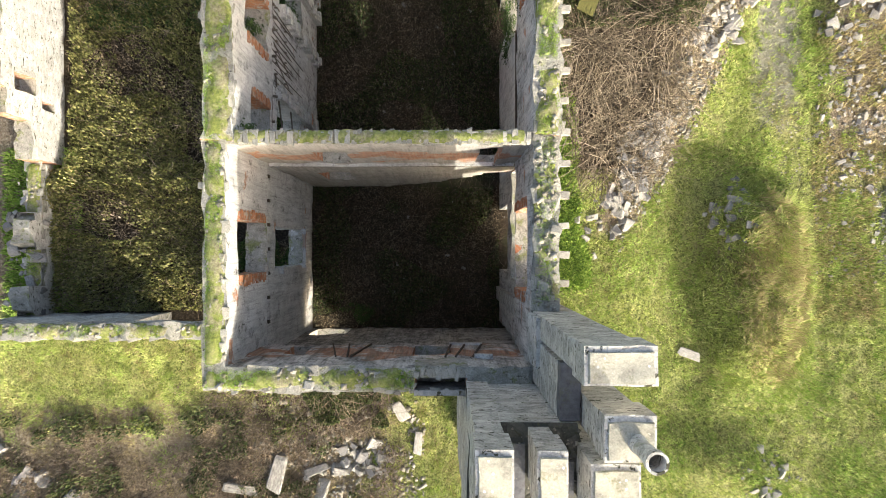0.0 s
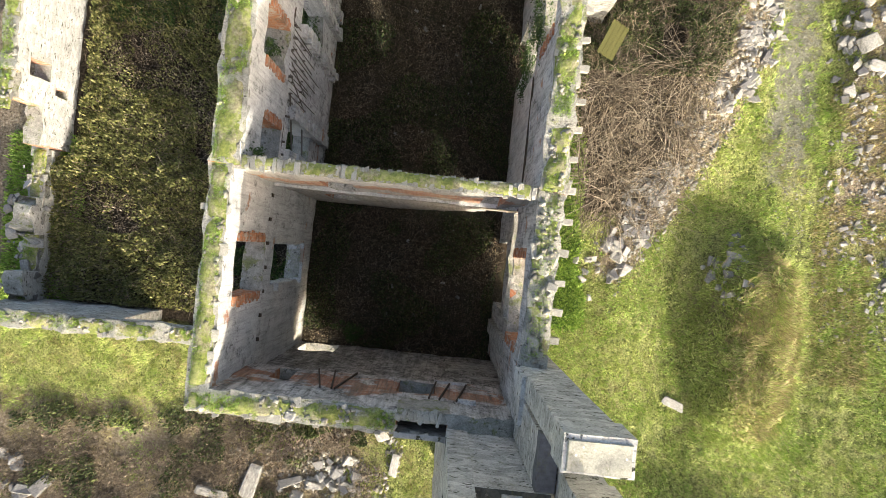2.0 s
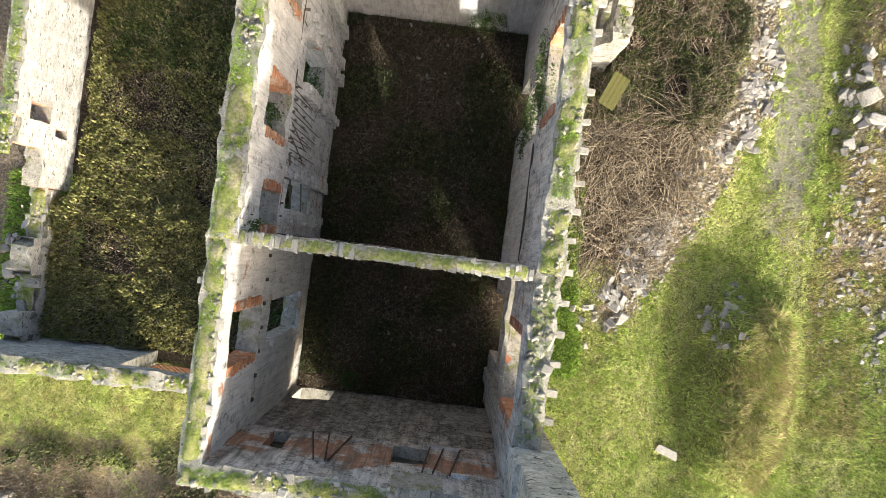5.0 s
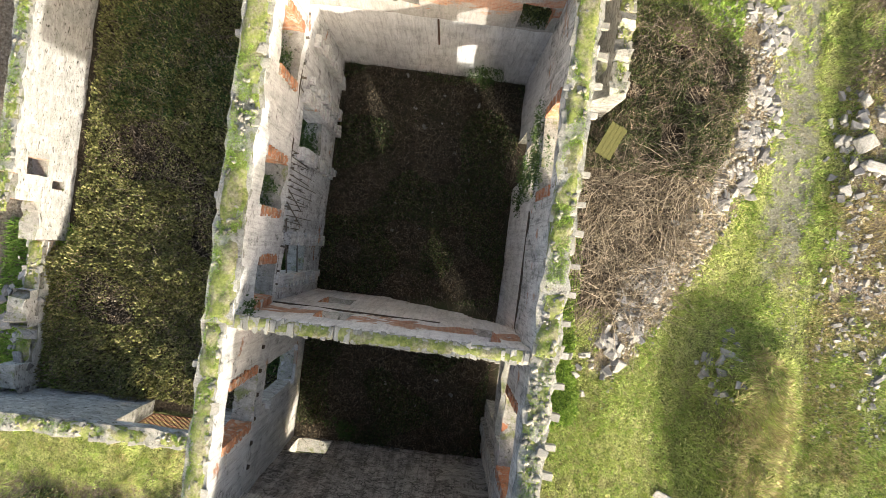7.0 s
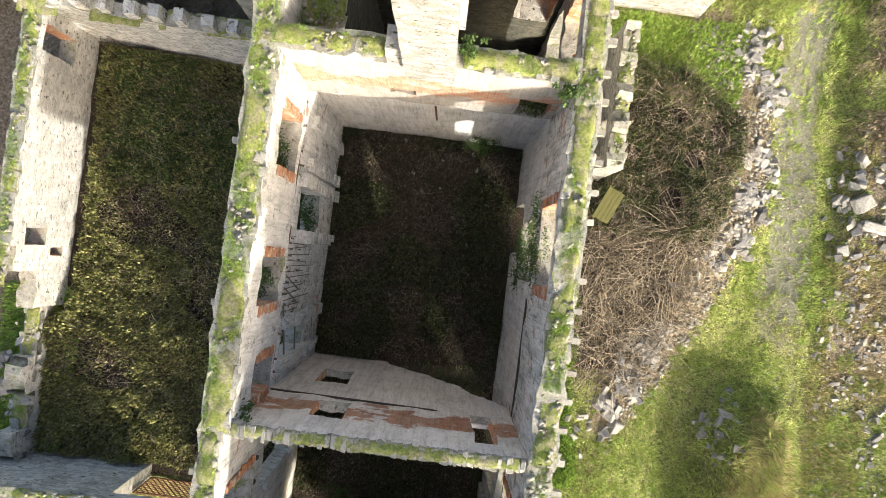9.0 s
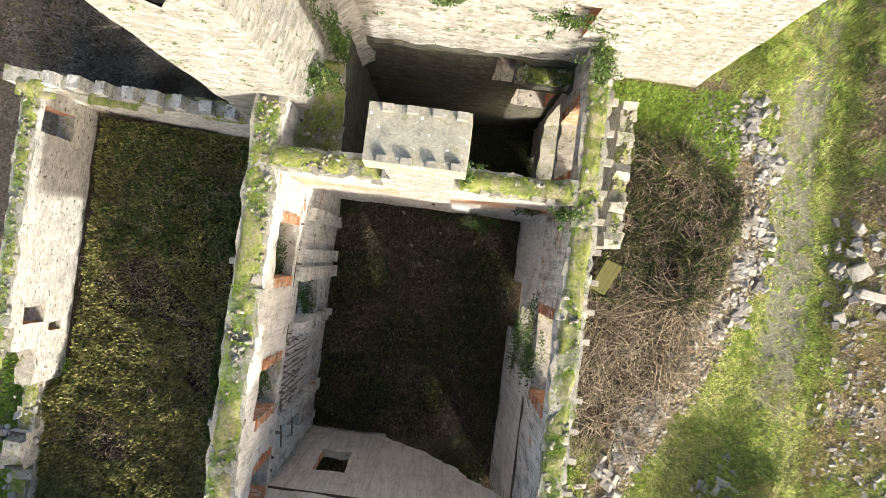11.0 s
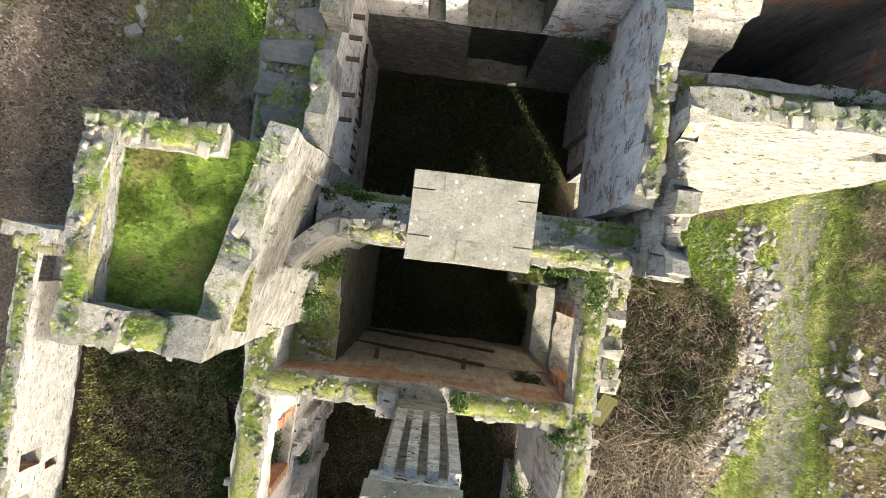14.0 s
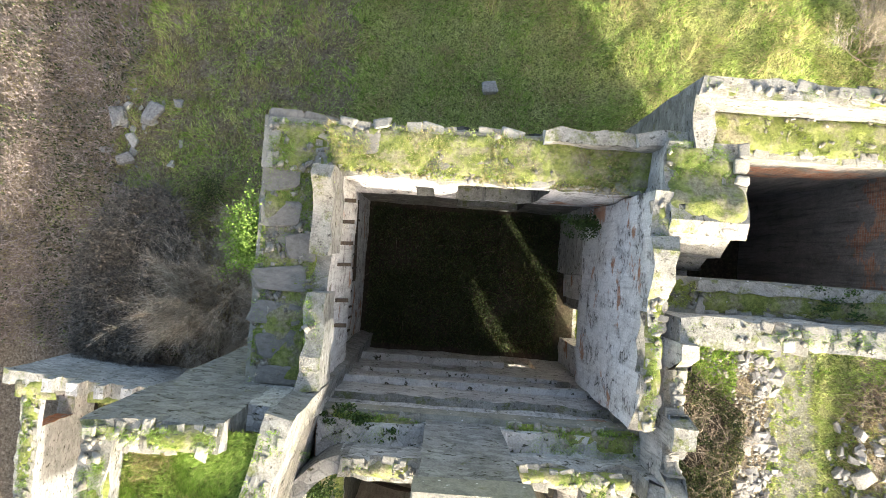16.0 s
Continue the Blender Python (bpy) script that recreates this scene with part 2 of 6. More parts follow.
def pebble_material():
    m = Mat("small broken stone")
    n = m.noise(16, 5, 0.7)
    col = m.ramp(m.island(), (0.0, (0.07, 0.06, 0.045)), (0.6, (0.19, 0.17, 0.13)), (1.0, (0.44, 0.41, 0.34)))
    col = m.mix(0.4, col, m.ramp(n, (0.3, (0.07, 0.065, 0.05)), (0.7, (0.5, 0.48, 0.42))))
    return m.done(col, 0.92, n, 0.02, 0.7)


def moss_material():
    m = Mat("wall moss and turf")
    n = m.noise(11, 6, 0.75)
    col = m.ramp(m.noise(2.6, 6, 0.7), (0.32, (0.06, 0.085, 0.014)), (0.5, (0.18, 0.215, 0.06)), (0.68, (0.4, 0.39, 0.18)))
    col = m.mix(0.45, col, m.ramp(n, (0.34, (0.025, 0.032, 0.008)), (0.66, (0.34, 0.36, 0.09))))
    col = m.mix(m.ramp(m.noise(1.9, 6, 0.7), (0.47, 0.0), (0.58, 0.85)), col, m.ramp(n, (0.3, (0.1, 0.085, 0.05)), (0.7, (0.4, 0.36, 0.25))))
    return m.done(col, 0.95, n, 0.05, 0.8)


def wood_material(name, a, b):
    m = Mat(name)
    n = m.noise(8, 6, 0.7, m.scaled((6, 1, 6)))
    return m.done(m.ramp(n, (0.3, a), (0.7, b)), 0.85, n, 0.01)


def metal_material():
    m = Mat("rusty iron")
    n = m.noise(9, 5, 0.7)
    m.b.inputs["Metallic"].default_value = 0.3
    return m.done(m.ramp(n, (0.3, (0.05, 0.03, 0.02)), (0.7, (0.2, 0.09, 0.05))), 0.7, n, 0.01)


STONE = stone_material("pale limestone rubble", (0.15, 0.147, 0.137), (0.26, 0.255, 0.24), (0.38, 0.373, 0.353), 0.4, 0.6, 0.45)
COPE = cope_material()
PALE = stone_material("pale limewashed rubble", (0.38, 0.37, 0.345), (0.52, 0.508, 0.48), (0.66, 0.65, 0.62), 0.3, 0.25, 0.25)
GREY = stone_material("grey damp limestone", (0.27, 0.262, 0.243), (0.46, 0.45, 0.42), (0.66, 0.645, 0.605), 0.38, 0.4, 0.6)
PLASTER = plaster_material("weathered lime plaster", (0.68, 0.655, 0.61), 0.36, 0.5, 0.42)
WHITE = plaster_material("whitewashed lime plaster", (0.64, 0.63, 0.605), 0.34, 0.32, 0.38)
FRESH = plaster_material("chalky white plaster", (0.78, 0.76, 0.73), 0.36, 0.3, 0.42)
RAGGED = plaster_material("ragged plaster over rubble and brick", (0.84, 0.82, 0.79), 0.41, 0.2, 0.42)
# Mossy rubble with the shade of deep walls and niches in its colour.
SHADEMOSS = stone_material("mossy rubble darkened for shade", (0.022, 0.023, 0.016), (0.055, 0.054, 0.042), (0.11, 0.107, 0.09), 0.6, 0.8)
# Rubble with stains, its base darkened to stand in for shade in recesses.
DIM = stone_material("stained rubble dimmed for shade", (0.1, 0.097, 0.085), (0.19, 0.185, 0.165), (0.31, 0.3, 0.275), 0.5, 0.5)
SMOOTH = plaster_material("smooth white plaster", (0.74, 0.72, 0.69), 0.27, 0.3, 0.33)
CHALK = plaster_material("flaking chalk-white plaster", (0.8, 0.77, 0.74), 0.4, 0.22, 0.44)
BRICKY = plaster_material("plaster over brick", (0.68, 0.645, 0.6), 0.42, 0.8, 0.45, (10.2, 1.1))
CREAM = plaster_material("cream plaster over brick", (0.43, 0.4, 0.355), 0.45, 0.3, 0.25, (10.2, 0.75))
TAN = plaster_material("tan plaster render", (0.5, 0.44, 0.37), 0.43, 0.35, 0.28, (11.7, 0.9))
PINK = plaster_material("faded pink plaster", (0.8, 0.76, 0.715), 0.44, 0.25, 0.26, (10.0, 0.8))
DARKPLASTER = plaster_material("dark brown plaster over brick", (0.3, 0.275, 0.25), 0.42, 0.6, 0.35, (14.2, 1.0))
STAINED = plaster_material("charred and stained plaster", (0.62, 0.59, 0.55), 0.32, 0.75, 0.5)
BRICK = brick_material()
CAP = rock_material("lichened cap stone", (0.17, 0.16, 0.13), (0.42, 0.4, 0.35))
CEMENT = cement_material()
PALECEM = cement_material("pale cement", 1.55)
FLAG = rock_material("worn grey flagstone", (0.15, 0.14, 0.12), (0.25, 0.235, 0.205))
ROCK = rock_material("broken limestone", (0.07, 0.065, 0.058), (0.46, 0.44, 0.4))
DARKROCK = rock_material("grey field stone", (0.1, 0.095, 0.09), (0.27, 0.26, 0.25))
PEBBLE = pebble_material()
OLIVE = wood_material("mossy painted board", (0.03, 0.033, 0.01), (0.085, 0.08, 0.022))
SLATE = rock_material("dark slate", (0.07, 0.07, 0.075), (0.15, 0.15, 0.16))
GROUND = ground_material()
SOIL = soil_material()
MOSS = moss_material()
BEAM = wood_material("blackened joist wood", (0.03, 0.022, 0.016), (0.11, 0.085, 0.06))
LATH = wood_material("weathered grey lath", (0.06, 0.05, 0.04), (0.2, 0.17, 0.135))
IRON = metal_material()
GRASS = foliage_material("meadow grass", (0.18, 0.235, 0.045), (0.41, 0.5, 0.115), (0.7, 0.71, 0.3))
LUSH = foliage_material("lush grass", (0.12, 0.215, 0.03), (0.27, 0.415, 0.068), (0.53, 0.62, 0.18))
DRY = foliage_material("dead grass", (0.26, 0.21, 0.09), (0.42, 0.35, 0.16), (0.6, 0.52, 0.28))
LEAF = foliage_material("bramble leaf", (0.024, 0.036, 0.011), (0.07, 0.093, 0.028), (0.16, 0.18, 0.064), 0.7)
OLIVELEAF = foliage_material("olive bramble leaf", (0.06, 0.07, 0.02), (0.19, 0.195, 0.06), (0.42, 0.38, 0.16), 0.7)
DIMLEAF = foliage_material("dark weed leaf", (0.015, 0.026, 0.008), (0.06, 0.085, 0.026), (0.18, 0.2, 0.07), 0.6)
IVY = foliage_material("ivy leaf", (0.03, 0.07, 0.012), (0.06, 0.13, 0.02), (0.13, 0.22, 0.04), 0.5)
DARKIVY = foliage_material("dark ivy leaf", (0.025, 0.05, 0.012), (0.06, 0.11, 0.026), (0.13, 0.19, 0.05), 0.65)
# Darker copy of the stem, chiefly for the shade on the room floors.
DIMSTEM = foliage_material("shade-dark dead stem", (0.026, 0.023, 0.015), (0.1, 0.08, 0.054), (0.4, 0.33, 0.23))
STEM = foliage_material("bramble stem", (0.06, 0.046, 0.03), (0.19, 0.145, 0.1), (0.45, 0.37, 0.27))
STRAW = foliage_material("dry bramble cane", (0.05, 0.038, 0.026), (0.2, 0.16, 0.108), (0.58, 0.49, 0.36))
MAUVE = foliage_material("purple-brown twig", (0.13, 0.1, 0.082), (0.34, 0.268, 0.225), (0.6, 0.51, 0.44))
DARKTWIG = foliage_material("dark scrub twig", (0.06, 0.054, 0.043), (0.19, 0.166, 0.13), (0.42, 0.36, 0.29))
PALETWIG = foliage_material("pale bare twig", (0.18, 0.15, 0.108), (0.42, 0.36, 0.275), (0.7, 0.63, 0.53))
TWIG = foliage_material("bare twig", (0.2, 0.155, 0.11), (0.36, 0.29, 0.21), (0.52, 0.44, 0.34))


# ---- builders ----
def add(name, bm, mats, parent=None, label="", category="", group="", kind=""):
    me = bpy.data.meshes.new(name)
    bm.to_mesh(me)
    bm.free()
    for m in mats if isinstance(mats, (list, tuple)) else [mats]:
        me.materials.append(m)
    ob = new(name, me)
    if parent is not None:
        ob.parent = parent
    return tagged(ob, label, category, group, kind)


def part(name, bm, material, parent, label="", kind=""):
    return add(name, bm, material, parent, label, kind=kind)


def raw(name, verts, faces, material, parent=None, label="", category="", kind="", smooth=False):
    """A mesh from computed arrays: quads or triangles of equal size."""
    me = bpy.data.meshes.new(name)
    verts, faces = np.asarray(verts, float), np.asarray(faces, int)
    n, k = faces.shape
    me.vertices.add(len(verts))
    me.vertices.foreach_set("co", verts.ravel())
    me.loops.add(n * k)
    me.loops.foreach_set("vertex_index", faces.ravel())
    me.polygons.add(n)
    me.polygons.foreach_set("loop_start", np.arange(0, n * k, k))
    me.update(calc_edges=True)
    if smooth:
        me.polygons.foreach_set("use_smooth", np.ones(n, bool))
    me.materials.append(material)
    ob = new(name, me)
    if parent is not None:
        ob.parent = parent
    return tagged(ob, label, category, "", kind)


def empty(name, label, category, group=""):
    return tagged(new(name), label, category, group)


def cuts(a, b, step, marks):
    n = max(1, round((b - a) / step))
    out = [a + (b - a) * i / n for i in range(n + 1)]
    out = [v for v in out if all(abs(v - m) > step * 0.4 for m in marks if a < m < b) or v in (a, b)]
    return sorted(set(out + [m for m in marks if a < m < b]))


def wall(name, p0, p1, th, z0, z1, holes=(), mats=None, label="", step=0.36, jit=0.065, top=0.13, parent=None, kind="structure", category="", foot=None):
    """A masonry wall whose face lies on the line p0 - p1 and which is th thick to the left of it. holes: (u0, u1, za, zb) go right
    through. foot(u): the ragged lower edge where the wall has lost its foot. mats: face, back, top, reveals."""
    p0, p1 = Vector((*p0, 0)), Vector((*p1, 0))
    d = (p1 - p0)
    length = d.length
    d.normalize()
    n = Vector((-d.y, d.x, 0))
    height = z1 if callable(z1) else (lambda u: z1)
    zmax = max(height(length * i / 20) for i in range(21))
    us = cuts(0, length, step, [h for q in holes for h in q[:2]])
    zs = cuts(z0, zmax, step, [h for q in holes for h in q[2:]])
    solid = {}
    for i in range(len(us) - 1):
        for j in range(len(zs) - 1):
            u, z = (us[i] + us[i + 1]) / 2, (zs[j] + zs[j + 1]) / 2
            ok = not any(h[0] < u < h[1] and h[2] < z < h[3] for h in holes)
            ok = ok and z < height(u) + 0.02
            if foot:
                ok = ok and zs[j + 1] > foot(u) + 0.02
            solid[i, j] = ok
    bm = bmesh.new()
    made = {}

    def v(i, j, k):
        if (i, j, k) not in made:
            co = p0 + d * us[i] + n * (th * k) + Vector((0, 0, zs[j]))
            off = noise.noise_vector(co * 0.9) * jit + noise.noise_vector(co * 2.7) * jit * 0.6
            upper = not (solid.get((i, j)) or solid.get((i - 1, j)))
            if upper and j > 0:
                co.z = min(co.z, height(us[i])) + top * (noise.noise(co * 1.7) + 0.6 * noise.noise(co * 4.1))
                off += Vector((noise.noise(co * 2.9), noise.noise(co * 2.9 + Vector((9, 4, 2))), 0)) * 0.11
            if foot and co.z < foot(us[i]):
                co.z = min(foot(us[i]) + 0.1 * noise.noise(co * 2.3), zs[j + 1] if j + 1 < len(zs) else co.z)
            made[i, j, k] = bm.verts.new(co + off)
        return made[i, j, k]

    def face(vs, mi):
        try:
            bm.faces.new(vs).material_index = mi
        except ValueError:
            pass

    for (i, j), ok in solid.items():
        if not ok:
            continue
        face([v(i, j, 0), v(i + 1, j, 0), v(i + 1, j + 1, 0), v(i, j + 1, 0)], 0)
        face([v(i + 1, j, 1), v(i, j, 1), v(i, j + 1, 1), v(i + 1, j + 1, 1)], 1)
        if not solid.get((i, j + 1)):
            face([v(i, j + 1, 0), v(i + 1, j + 1, 0), v(i + 1, j + 1, 1), v(i, j + 1, 1)], 2)
        if not solid.get((i, j - 1)):
            face([v(i, j, 1), v(i + 1, j, 1), v(i + 1, j, 0), v(i, j, 0)], 3)
        if not solid.get((i + 1, j)):
            face([v(i + 1, j, 0), v(i + 1, j, 1), v(i + 1, j + 1, 1), v(i + 1, j + 1, 0)], 3)
        if not solid.get((i - 1, j)):
            face([v(i, j, 1), v(i, j, 0), v(i, j + 1, 0), v(i, j + 1, 1)], 3)
    mats = mats or (STONE, STONE, STONE, STONE)
    for f in bm.faces:
        f.smooth = True
    ob = add(name, bm, mats, parent, label, category, "", kind)
    ob.data.set_sharp_from_angle(angle=radians(20))
    return ob


def block(bm, x0, x1, y0, y1, z0, z1, taper=0.0, jit=0.015, res=1, bevel=0.0, mi=0):
    """An uneven masonry block added to bm; taper narrows the top, res splits the sides."""
    n0 = len(bm.verts)
    vs = bmesh.ops.create_cube(bm, size=1)["verts"]
    if res > 1:
        bmesh.ops.subdivide_edges(bm, edges=list({e for q in vs for e in q.link_edges}), cuts=res - 1, use_grid_fill=True)
        bm.verts.ensure_lookup_table()
        vs = list(bm.verts)[n0:]
    for q in vs:
        t = q.co.z + 0.5
        s = 1 - taper * t
        co = Vector(((x0 + x1) / 2 + q.co.x * (x1 - x0) * s, (y0 + y1) / 2 + q.co.y * (y1 - y0) * s, z0 + (z1 - z0) * t))
        q.co = co + noise.noise_vector(co * 1.9) * jit
    if bevel:
        es = list({e for q in vs for e in q.link_edges})
        bmesh.ops.bevel(bm, geom=es, offset=bevel, segments=1, affect="EDGES")
    if mi:
        for f in {f for q in vs if q.is_valid for f in q.link_faces}:
            f.material_index = mi
    return bm


def stone_mesh(name, seed, mat, squash=0.7, rough=0.22):
    """A broken stone about one unit across, to be shared by many objects."""
    rnd = random.Random(seed)
    bm = bmesh.new()
    bmesh.ops.create_cube(bm, size=1)
    for q in bm.verts:
        q.co += Vector([rnd.uniform(-rough, rough) for _ in range(3)])
        q.co.z *= squash
    bmesh.ops.bevel(bm, geom=bm.edges[:], offset=0.09, segments=1, affect="EDGES")
    me = bpy.data.meshes.new(name)
    bm.to_mesh(me)
    bm.free()
    me.materials.append(mat)
    return me


CAPS = [stone_mesh("cap_stone", 10 + i, CAP, 0.5, 0.2) for i in range(7)]
ROCKS = [stone_mesh("rock", 30 + i, ROCK, 0.65, 0.25) for i in range(8)]
DARKS = [stone_mesh("rock", 50 + i, DARKROCK, 0.65, 0.25) for i in range(5)]
SLABS = [stone_mesh("slab", 70 + i, FLAG, 0.9, 0.13) for i in range(4)]


def piece(name, mesh, parent, x, y, z, sx, sy, sz, rz=0.0, rx=0.0, ry=0.0):
    ob = new(name, mesh)
    ob.parent = parent
    ob.matrix_basis = pose(x, y, z, rx, ry, rz) @ Matrix.Diagonal((sx, sy, sz, 1))
    return ob


def cap_row(parent, p0, p1, z, w, depth, seed, gap=0.1, name="cap_stone", lift=0.0):
    """A row of uneven cap stones along a wall's edge."""
    rnd = random.Random(seed)
    p0, p1 = Vector(p0), Vector(p1)
    d = p1 - p0
    ang = math.degrees(math.atan2(d.y, d.x))
    u, length = 0.0, d.length
    while u < length - w * 0.4:
        s = w * rnd.uniform(0.6, 1.5)
        if rnd.random() > gap:
            c = p0 + d * ((u + s / 2) / length)
            piece(name, rnd.choice(CAPS), parent, c.x + rnd.uniform(-0.08, 0.08), c.y + rnd.uniform(-0.08, 0.08), z + lift + rnd.uniform(-0.07, 0.02), s * 0.95, depth * rnd.uniform(0.6, 1.2), 0.11 * rnd.uniform(0.7, 1.6), ang + rnd.uniform(-16, 16), rnd.uniform(-7, 7), rnd.uniform(-7, 7))
        u += s


def turf(parent, x0, x1, y0, y1, z, cover, seed, thick=0.15, name="moss", res=0.14):
    """A ragged mat of moss and turf on a wall top, with holes."""
    nx, ny = max(2, int((x1 - x0) / res)), max(2, int((y1 - y0) / res))
    xs, ys = np.linspace(x0, x1, nx + 1), np.linspace(y0, y1, ny + 1)
    hs = {}
    vs, fs, idx = [], [], {}
    for i, x in enumerate(xs):
        for j, y in enumerate(ys):
            p = Vector((x, y, seed * 3.1))
            f = noise.noise(p * 0.8) + 0.6 * noise.noise(p * 2.3) + 0.35 * noise.noise(p * 6)
            hs[i, j] = f * 1.2 + cover - 0.12
    zz = z if callable(z) else (lambda x, y: z)

    def vert(i, j):
        if (i, j) not in idx:
            idx[i, j] = len(vs)
            p = Vector((xs[i], ys[j], seed))
            o = noise.noise_vector(p * 3) * 0.06
            edge = i in (0, nx) or j in (0, ny)
            h = -0.05 if edge else max(-0.04, min(1.0, hs[i, j] * 1.6)) * thick * 0.7 + 0.03 * noise.noise(p * 7)
            vs.append((xs[i] + o.x, ys[j] + o.y, zz(xs[i], ys[j]) + h))
        return idx[i, j]

    for i in range(nx):
        for j in range(ny):
            if max(hs[i, j], hs[i + 1, j], hs[i, j + 1], hs[i + 1, j + 1]) > 0:
                fs.append((vert(i, j), vert(i + 1, j), vert(i + 1, j + 1), vert(i, j + 1)))
    if fs:
        raw(name, vs, fs, MOSS, parent, kind="stuff", smooth=True)


def tufts(name, pts, size, material, parent=None, label="", category="", per=4, lean=0.9, seed=0, wide=0.16, comb=0.0):
    """Clumps of narrow grass blades at the points; comb lays them over in swirls."""
    rng = np.random.default_rng(seed + 70001)
    pts = np.asarray(pts, float)
    n = len(pts) * per
    base = np.repeat(pts, per, 0) + np.c_[rng.normal(0, size * 0.35, (n, 2)), np.zeros(n)]
    a = rng.uniform(0, 2 * np.pi, n)
    if comb:
        a = np.repeat([7.0 * wave(p[0], p[1], 0.45, 31.0) + 3.0 * wave(p[0], p[1], 1.3, 17.0) for p in pts], per) + rng.normal(0, comb, n)
    l = size * rng.uniform(0.5, 1.4, n)
    tilt = rng.uniform(0.2, lean, n)
    dirs = np.c_[np.cos(a), np.sin(a)]
    side = np.c_[-np.sin(a), np.cos(a)] * (l * wide)[:, None]
    tip = base + np.c_[dirs * (l * tilt)[:, None], l * (1.05 - tilt * 0.6)]
    v = np.empty((n, 3, 3))
    v[:, 0] = base - np.c_[side, np.full(n, 0.02)]
    v[:, 1] = base + np.c_[side, np.full(n, -0.02)]
    v[:, 2] = tip
    return raw(name, v.reshape(-1, 3), np.arange(n * 3).reshape(-1, 3), material, parent, label, category, "stuff")


def leaves(name, pts, size, material, parent=None, label="", category="", seed=0, flat=0.6, kind="stuff"):
    """Small folded leaves at the points."""
    rng = np.random.default_rng(seed + 70001)
    pts = np.asarray(pts, float)
    n = len(pts)
    a = rng.uniform(0, 2 * np.pi, n)
    s = size * rng.uniform(0.5, 1.5, n)
    f = np.c_[np.cos(a), np.sin(a), rng.normal(0, flat, n)] * s[:, None]
    r = np.c_[-np.sin(a), np.cos(a), rng.normal(0, flat, n)] * (s * 0.42)[:, None]
    v = np.empty((n, 4, 3))
    v[:, 0], v[:, 2] = pts - f * 0.5, pts + f * 0.5
    v[:, 1], v[:, 3] = pts + r, pts - r
    v[:, 1, 2] += s * 0.12
    v[:, 3, 2] += s * 0.12
    q = np.arange(n * 4).reshape(-1, 4)
    return raw(name, v.reshape(-1, 3), q, material, parent, label, category, kind)


def pebbles(name, pts, size, material, parent=None, label="", category="", seed=0):
    """Many small angular stones in one mesh."""
    rng = np.random.default_rng(seed + 70001)
    pts = np.asarray(pts, float)
    n = len(pts)
    cube = np.array([(x, y, z) for x in (-0.5, 0.5) for y in (-0.5, 0.5) for z in (-0.5, 0.5)])
    s = size * (0.35 + 1.1 * rng.random(n) ** 2)
    v = cube[None] * (s[:, None] * np.c_[rng.uniform(0.8, 1.5, n), rng.uniform(0.6, 1.0, n), rng.uniform(0.4, 0.8, n)])[:, None, :]
    v += rng.normal(0, 0.12, v.shape) * s[:, None, None]
    a = rng.uniform(0, 2 * np.pi, n)
    c, sn = np.cos(a)[:, None], np.sin(a)[:, None]
    v = np.stack([v[..., 0] * c - v[..., 1] * sn, v[..., 0] * sn + v[..., 1] * c, v[..., 2] + v[..., 0] * rng.normal(0, 0.3, n)[:, None]], -1) + pts[:, None, :]
    quads = np.array([(0, 1, 3, 2), (4, 6, 7, 5), (0, 4, 5, 1), (2, 3, 7, 6), (1, 5, 7, 3), (0, 2, 6, 4)])
    f = (np.arange(n)[:, None, None] * 8 + quads[None]).reshape(-1, 4)
    return raw(name, v.reshape(-1, 3), f, material, parent, label, category, "stuff")


def canes(name, pts, length, rise, width, material, parent=None, label="", category="", seed=0, kind="stuff", droop=1.0):
    """Arching thin canes: flat ribbons folded from three pieces, starting at the points."""
    rng = np.random.default_rng(seed + 70001)
    pts = np.asarray(pts, float)
    n, k = len(pts), 4
    a = rng.uniform(0, 2 * np.pi, n)
    l = length * rng.uniform(0.4, 1.4, n)
    r = rise * rng.uniform(0.2, 1.3, n)
    bend = rng.normal(0, 0.35, n)
    v = np.empty((n, k, 2, 3))
    for i in range(k):
        t = i / (k - 1)
        ang = a + bend * t
        c = pts + np.c_[np.cos(ang) * l * t, np.sin(ang) * l * t, r * (4 * t * (1 - t * droop)) * 0.5]
        w = width * (1 - 0.6 * t)
        side = np.c_[-np.sin(ang), np.cos(ang), rng.normal(0, 0.3, n)] * w
        v[:, i, 0], v[:, i, 1] = c - side, c + side
    q = np.arange(n * k * 2).reshape(n, k, 2)
    f = np.concatenate([np.stack([q[:, i, 0], q[:, i, 1], q[:, i + 1, 1], q[:, i + 1, 0]], 1) for i in range(k - 1)])
    return raw(name, v.reshape(-1, 3), f, material, parent, label, category, kind)


def spread(n, x0, x1, y0, y1, z, seed, keep=None):
    """Random points on a height, thinned by keep(x, y)."""
    rng = np.random.default_rng(seed)
    p = np.c_[rng.uniform(x0, x1, n), rng.uniform(y0, y1, n)]
    out = [(x, y, z(x, y)) for x, y in p if keep is None or keep(x, y)]
    return np.array(out)


def wave(x, y, s, seed=0.0):
    return noise.noise(Vector((x * s, y * s, seed)))


def bump(x, y, cx, cy, rx, ry, rot=0.0):
    dx, dy = x - cx, y - cy
    c, s = math.cos(rot), math.sin(rot)
    return math.exp(-((dx * c + dy * s) / rx) ** 2 - ((-dx * s + dy * c) / ry) ** 2)


def smooth(a, b, v):
    t = min(1.0, max(0.0, (v - a) / (b - a)))
    return t * t * (3 - 2 * t)


